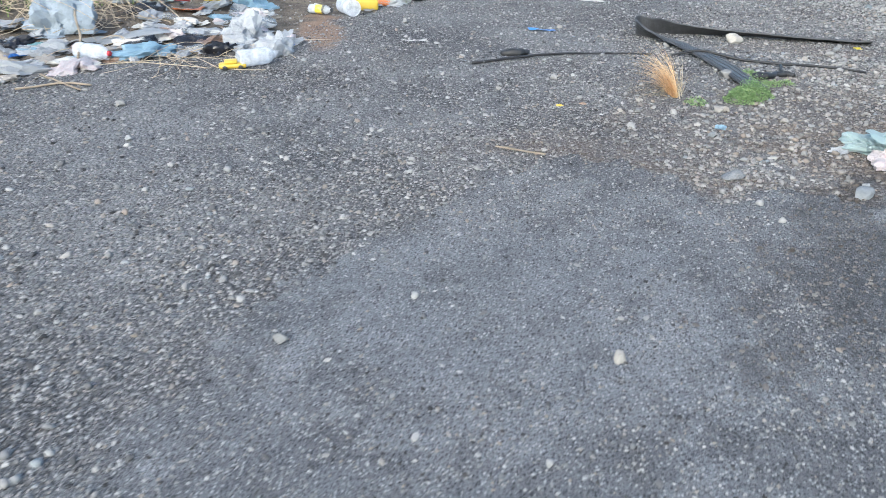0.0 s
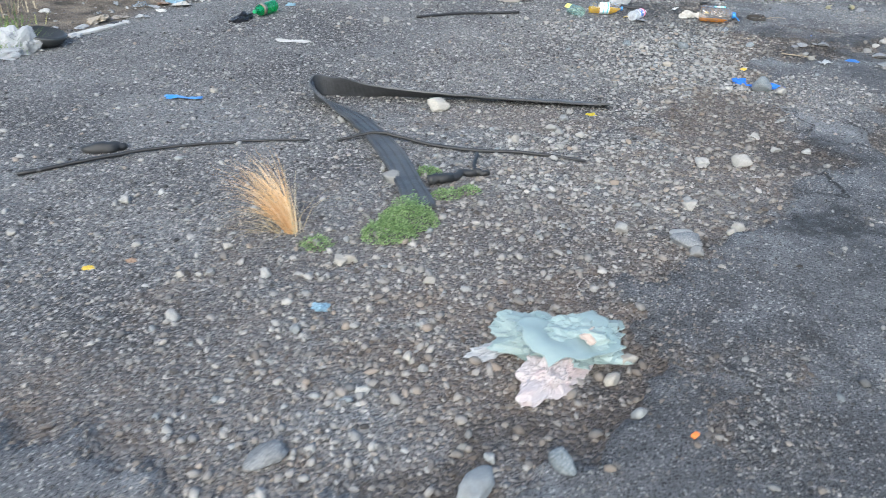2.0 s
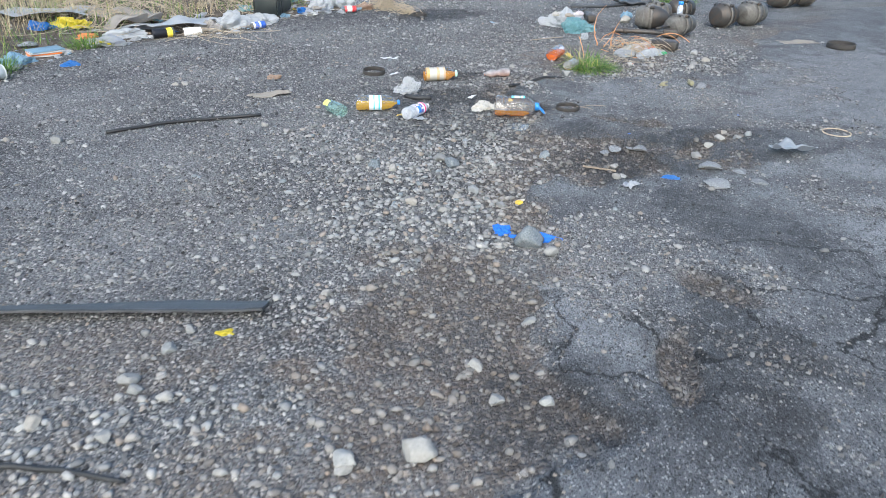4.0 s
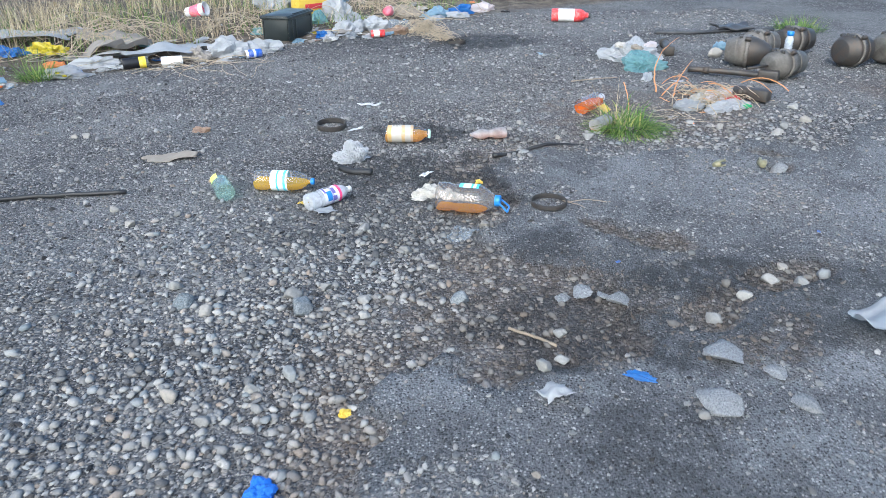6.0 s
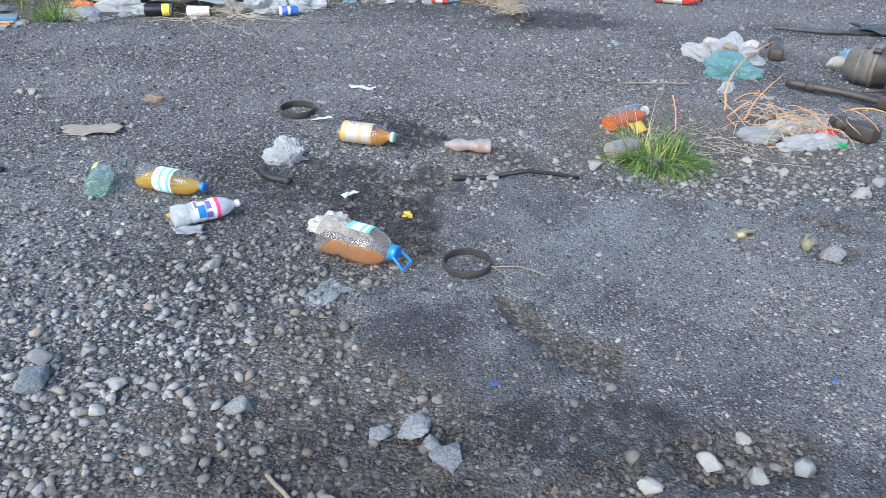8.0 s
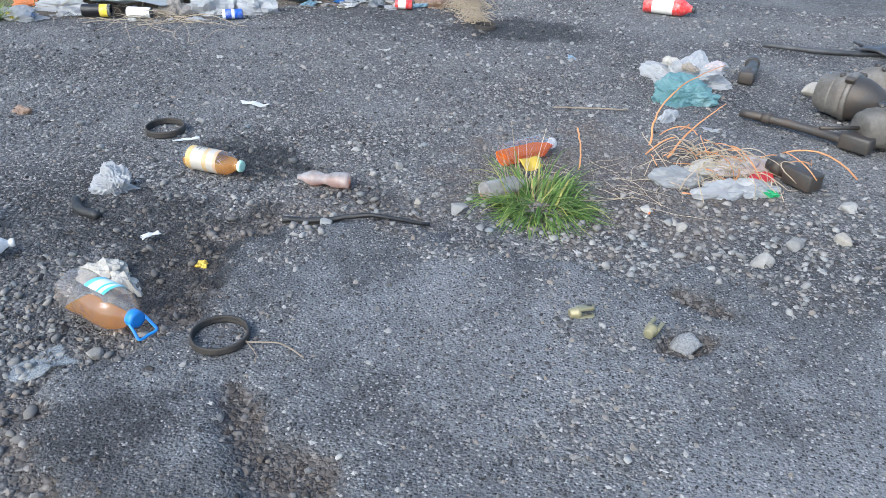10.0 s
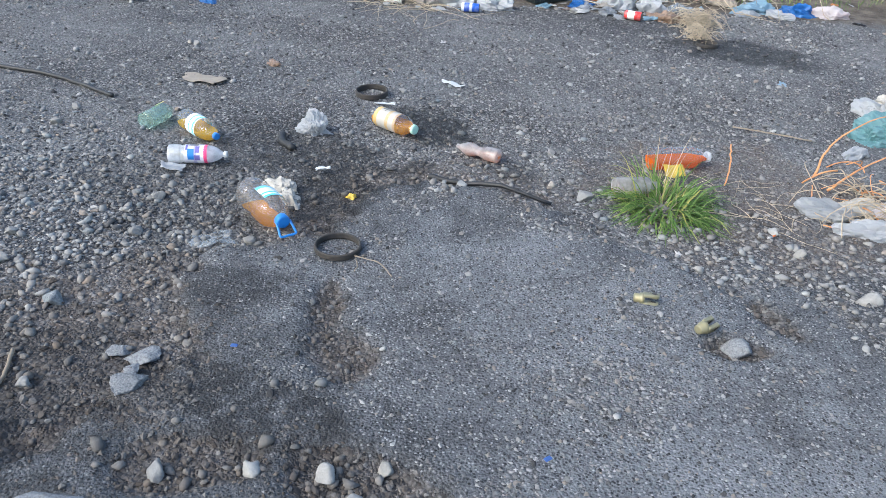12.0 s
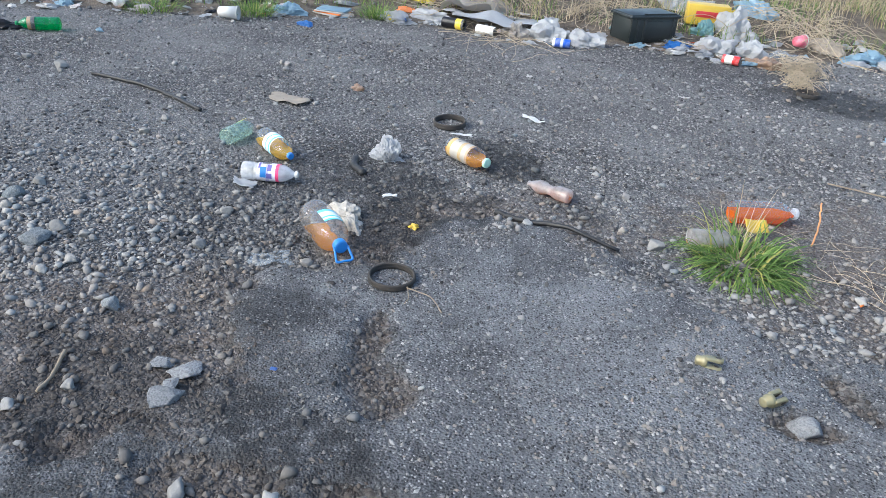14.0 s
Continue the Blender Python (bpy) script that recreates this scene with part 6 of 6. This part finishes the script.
bottle("plastic_bottle", (-1.28, 7.1), (-1.06, 7.02), 0.04, WIDE, P_MILKY, "small clear bottle with yellow label", GROUP_B, 0, None, M_BLACK, LB_YELLOW, (0.3, 0.7))
bottle("plastic_bottle", (-2.7, 5.42), (-2.42, 5.33), 0.06, ROUND, P_MILKY, "clear bottle with brown neck in the litter", GROUP_B, 0, None, M_RED)
bottle("plastic_bottle", (2.68, 12.05), (2.9, 12.13), 0.05, WIDE, F_BLACK, "dark bottle with a yellow label at the litter edge", GROUP_B, 0, None, None, LB_YELLOW, (0.6, 0.95))
bottle("plastic_bottle", (0.55, 9.9), (0.8, 9.75), 0.055, ROUND, P_MILKY, "clear bottle in the litter", GROUP_B, 0.2, L_PEACH, M_WHITE)
bottle("plastic_bottle", (3.62, 14.75), (3.9, 14.95), 0.09, JUG, F_WHITE, "white plastic jug lying in the litter", GROUP_B)
toy = thing("toy_car", -1.5, 5.2, 15, "small yellow toy car at the litter edge", "toy car")
part("car_body", box(0.19, 0.085, 0.032, 0.012, (0, 0, 0.012)), M_YELLOW, toy)
part("cabin", box(0.09, 0.07, 0.028, 0.012, (-0.01, 0, 0.04)), M_YELLOW, toy)
for x in (-0.055, 0.055):
    for y in (-0.042, 0.042):
        part("wheel", turned(lathe([(-0.008, 0.012), (-0.007, 0.018), (0.007, 0.018), (0.008, 0.012)], 14), pose(x, y, 0.018, 0, 0, 90)), M_BLACK, toy)
carton = thing("drink_carton", 4.2, 14.42, 35, "yellow cardboard drink carton lying in the litter", "carton", lift=0.02)
part("carton_body", box(0.42, 0.2, 0.2, 0.008), M_YELLOW, carton)
part("print", box(0.26, 0.003, 0.06, 0.001, (0, -0.1025, 0.08)), M_RED, carton, "red printed lettering bar")
solo("yellow_box", box(0.3, 0.16, 0.1, 0.02), M_YELLOW, -0.82, 7.38, 8, "pale yellow plastic box at the litter edge", "box")
solo("cardboard_scrap", crumple(0.26, 0.14, 0.12, 72, 0.3), M_CARD, 5.35, 14.75, -20, "crumpled brown cardboard in the litter", "cardboard")
solo("rubber_bowl", lathe([(0, 0.1), (0.03, 0.14), (0.08, 0.17), (0.095, 0.155), (0.04, 0.12), (0.02, 0.04)], 28), M_BLACK, -0.38, 7.92, 0, "black rubber bowl tipped in the litter", "bowl", tip=(0, -80), lift=0.01)
solo("plank", box(0.55, 0.08, 0.018, 0.003), M_PAPER, -0.1, 8.35, 55, "long pale plank at the litter edge", "plank")
book = thing("paper_stack", 1.72, 11.45, 10, "stack of wet papers and wrappers among litter", "paper stack")
for i in range(4):
    part("sheet", turned(box(0.3, 0.2, 0.012, 0.003, (0.01 * i, 0.01 * (i % 2), 0.014 * i)), pose(0, 0, 0, 0, 0, 7 * i)), (M_PAPER, M_ORANGE, M_PAPER, F_SKY)[i], book)

BAGS = [(-3.1, 6.0, 0.34, 0.2, 0.3, M_GREYCLOTH, "blue-grey cloth heaped on the litter", "cloth"), (-2.3, 6.1, 0.5, 0.14, 0.14, F_GREY, "long sheet of grey plastic over litter", "plastic sheet"),
        (-1.65, 6.1, 0.2, 0.16, 0.22, F_WHITE, "white plastic sack in the litter", "plastic sack"), (-1.27, 5.65, 0.17, 0.16, 0.17, F_WHITE, "white crumpled plastic bag at the litter edge", "plastic bag"),
        (-1.7, 5.6, 0.17, 0.12, 0.11, F_BLACK, "black crumpled plastic bag at the litter edge", "plastic bag"), (-2.2, 5.5, 0.3, 0.14, 0.1, F_SKY, "pale blue and white crumpled bags", "plastic bag"),
        (-0.5, 7.75, 0.16, 0.12, 0.2, F_WHITE, "white bag in a black bowl", "plastic bag"), (-0.55, 7.6, 0.16, 0.08, 0.06, F_WHITE, "white flattened bag at the litter edge", "plastic bag"),
        (1.3, 13.0, 0.55, 0.22, 0.22, F_WHITE, "long pale grey plastic sheet lying over grass", "plastic sheet"), (2.3, 12.75, 0.35, 0.3, 0.4, F_NET, "beige torn net draped over dry branches", "net"),
        (2.85, 12.6, 0.42, 0.25, 0.28, F_WHITE, "pale grey plastic sheet draped over litter", "plastic sheet"), (3.5, 12.62, 0.3, 0.17, 0.2, F_WHITE, "white plastic bag at the litter edge", "plastic bag"),
        (3.85, 12.75, 0.28, 0.15, 0.13, F_WHITE, "white plastic bag trailing onto gravel", "plastic bag"), (3.25, 12.45, 0.15, 0.12, 0.15, F_NET, "torn beige plastic scrap", "plastic scrap"),
        (1.82, 12.6, 0.24, 0.12, 0.12, F_YELLOW, "bright yellow plastic bag in the litter", "plastic bag"), (1.5, 12.5, 0.15, 0.1, 0.09, F_BLUE, "blue plastic bag in the litter", "plastic bag"),
        (2.35, 12.2, 0.26, 0.12, 0.1, F_WHITE, "white crumpled bag at the litter edge", "plastic bag"), (2.25, 11.85, 0.26, 0.16, 0.07, F_GREY, "grey flattened bag at the litter edge", "plastic bag"),
        (2.0, 12.2, 0.12, 0.06, 0.05, F_ORANGE, "orange wrapper in the litter", "wrapper"), (1.55, 11.1, 0.2, 0.14, 0.1, F_SKY, "pale blue crumpled bag in the litter", "plastic bag"),
        (4.55, 14.4, 0.26, 0.24, 0.28, F_WHITE, "white filled plastic bag in the litter", "plastic bag"), (4.35, 15.3, 0.3, 0.14, 0.18, F_SKY, "pale blue torn cloth in dry grass", "cloth"),
        (4.7, 13.75, 0.2, 0.16, 0.17, F_WHITE, "white bag with a red mark in the litter", "plastic bag"), (4.95, 13.85, 0.22, 0.15, 0.16, F_WHITE, "white crumpled bag in the litter", "plastic bag"),
        (5.25, 13.95, 0.2, 0.14, 0.13, F_CLEAR, "clear crumpled plastic in the litter", "plastic bag"), (5.2, 13.6, 0.17, 0.11, 0.1, F_BROWN, "brown stained plastic in the litter", "plastic bag"),
        (4.3, 14.2, 0.14, 0.12, 0.14, F_TEAL, "teal crumpled bag in the litter", "plastic bag"), (6.1, 14.95, 0.2, 0.14, 0.14, F_BLUE, "bright blue plastic bag in the litter", "plastic bag"),
        (5.75, 14.7, 0.24, 0.14, 0.1, F_SKY, "pale blue crumpled bag at the litter edge", "plastic bag"), (6.4, 15.05, 0.2, 0.12, 0.1, F_PINK, "pinkish crumpled bag in the litter", "plastic bag"),
        (6.0, 14.6, 0.14, 0.1, 0.08, F_WHITE, "white scrap at the litter edge", "plastic bag"), (4.2, 15.0, 0.22, 0.1, 0.1, F_YELLOW, "yellow plastic bag in the litter", "plastic bag"),
        (3.7, 14.8, 0.3, 0.2, 0.26, F_WHITE, "white plastic bag in dry grass", "plastic bag"), (-3.3, 5.55, 0.2, 0.14, 0.12, F_BLACK, "black bag in the litter", "plastic bag")]
for i, (x, y, sx, sy, sz, m, lb, cat) in enumerate(BAGS):
    shape = sheet(sx * 2.3, sy * 2.8, 100 + i, sz * 0.55, 44, 0.5, 0.002) if cat in ("plastic sheet", "net") else crumple(sx, sy, sz, 100 + i, 0.9)
    solo(cat.replace(" ", "_"), shape, m, x, y, stone_rng.uniform(-25, 35), lb, cat, "bags in the litter")

# ---- unnamed small litter, strewn along the edge ----
HEAPS = [finish(crumple(1, 0.8, 0.6, 200 + s, 0.95, 3), "litter_scrap", F_WHITE) for s in range(8)]
LEAVES = [finish(sheet(1, 0.75, 220 + s, 0.22, 12, 0.45, 0.01), "paper_scrap", M_PAPER) for s in range(5)]
LOOKS = [(F_WHITE, "white"), (F_WHITE, "white"), (F_GREY, "grey"), (F_GREY, "grey"), (F_CLEAR, "clear"), (M_PAPER, "dirty white"), (F_SKY, "pale blue"), (F_NET, "beige"), (F_BROWN, "brown"), (F_PINK, "pink"),
         (M_CARD, "cardboard brown"), (F_BLACK, "black"), (F_BLUE, "blue"), (F_TEAL, "teal"), (F_ORANGE, "orange"), (F_YELLOW, "yellow")]
WEIGHT = [9, 9, 8, 6, 8, 9, 5, 4, 4, 3, 5, 4, 1.5, 1.5, 1, 1]


def strew(n, seed, stretch, back, big):
    """Scraps along a stretch of the litter's edge, back metres deep."""
    rnd = random.Random(seed)
    for _ in range(n):
        k = rnd.randrange(len(stretch) - 1)
        (ax, ay), (bx, by) = stretch[k], stretch[k + 1]
        s, off = rnd.random(), back * rnd.random() ** 1.3
        ln = math.hypot(bx - ax, by - ay)
        x, y = ax + (bx - ax) * s - (by - ay) / ln * off, ay + (by - ay) * s + (bx - ax) / ln * off
        m, word = rnd.choices(LOOKS, WEIGHT)[0]
        heap = rnd.random() < 0.5
        ob = new("litter_scrap" if heap else "paper_scrap", rnd.choice(HEAPS if heap else LEAVES))
        size = big * (0.45 + 0.9 * rnd.random() ** 2)
        z = size * rnd.uniform(0.45, 0.8)
        ob.matrix_world = pose(x, y, gz(x, y) + (0 if heap else 0.01), rnd.uniform(-12, 12), rnd.uniform(-12, 12), rnd.uniform(0, 360)) @ Matrix.Diagonal((size, size * rnd.uniform(0.5, 1), z, 1))
        ob.material_slots[0].link = "OBJECT"
        ob.material_slots[0].material = m
        tagged(ob, f"{word} crumpled plastic scrap in the litter" if heap else f"{word} torn flat scrap in the litter", "litter scrap", "litter scraps")


strew(230, 301, LITTER_LINE[1:5], 1.9, 0.17)
strew(34, 302, LITTER_LINE[5:9], 0.9, 0.1)
strew(90, 303, LITTER_LINE[8:13], 1.0, 0.11)
strew(80, 304, LITTER_LINE[12:17], 1.0, 0.11)
strew(110, 305, LITTER_LINE[15:21], 1.3, 0.12)
for x, y, s, m in ((7.5, 11.05, 0.05, F_WHITE), (5.25, 12.0, 0.04, M_PAPER), (6.6, 12.3, 0.05, F_SKY), (4.25, 11.4, 0.04, M_PAPER), (6.9, 9.42, 0.03, M_PAPER)):
    ob = new("paper_scrap", LEAVES[0])
    ob.matrix_world = pose(x, y, gz(x, y), 0, 0, x * 70) @ Matrix.Diagonal((s * 2, s * 1.4, s, 1))
    ob.material_slots[0].link, ob.material_slots[0].material = "OBJECT", m
    tagged(ob, "small pale paper scrap on the gravel", "paper scrap", "litter scraps")
butt = thing("cigarette_butt", 7.15, 9.82, 70, "cigarette butt with an orange filter on gravel", "cigarette butt", lift=0.008)
part("paper", lathe([(0, 0.004), (0.03, 0.004)], 10), M_PAPER, butt)
part("filter", lathe([(0.03, 0.0042), (0.055, 0.0042)], 10), M_ORANGE, butt, "orange filter end")
tangle("straw_litter", 7.0, 10.1, 0.32, 0.28, 0.015, 30, 0.0012, M_ROPE, 39, "loose dry straws strewn over gravel", loops=0.25)
tangle("straw_litter", 3.2, 12.2, 0.6, 0.22, 0.03, 45, 0.0022, M_ROPE, 40, "loose dry straws along the litter edge", loops=0.25)
tangle("straw_litter", -2.0, 5.6, 0.6, 0.3, 0.06, 50, 0.0025, M_ROPE, 41, "loose dry straws among the litter", loops=0.25)
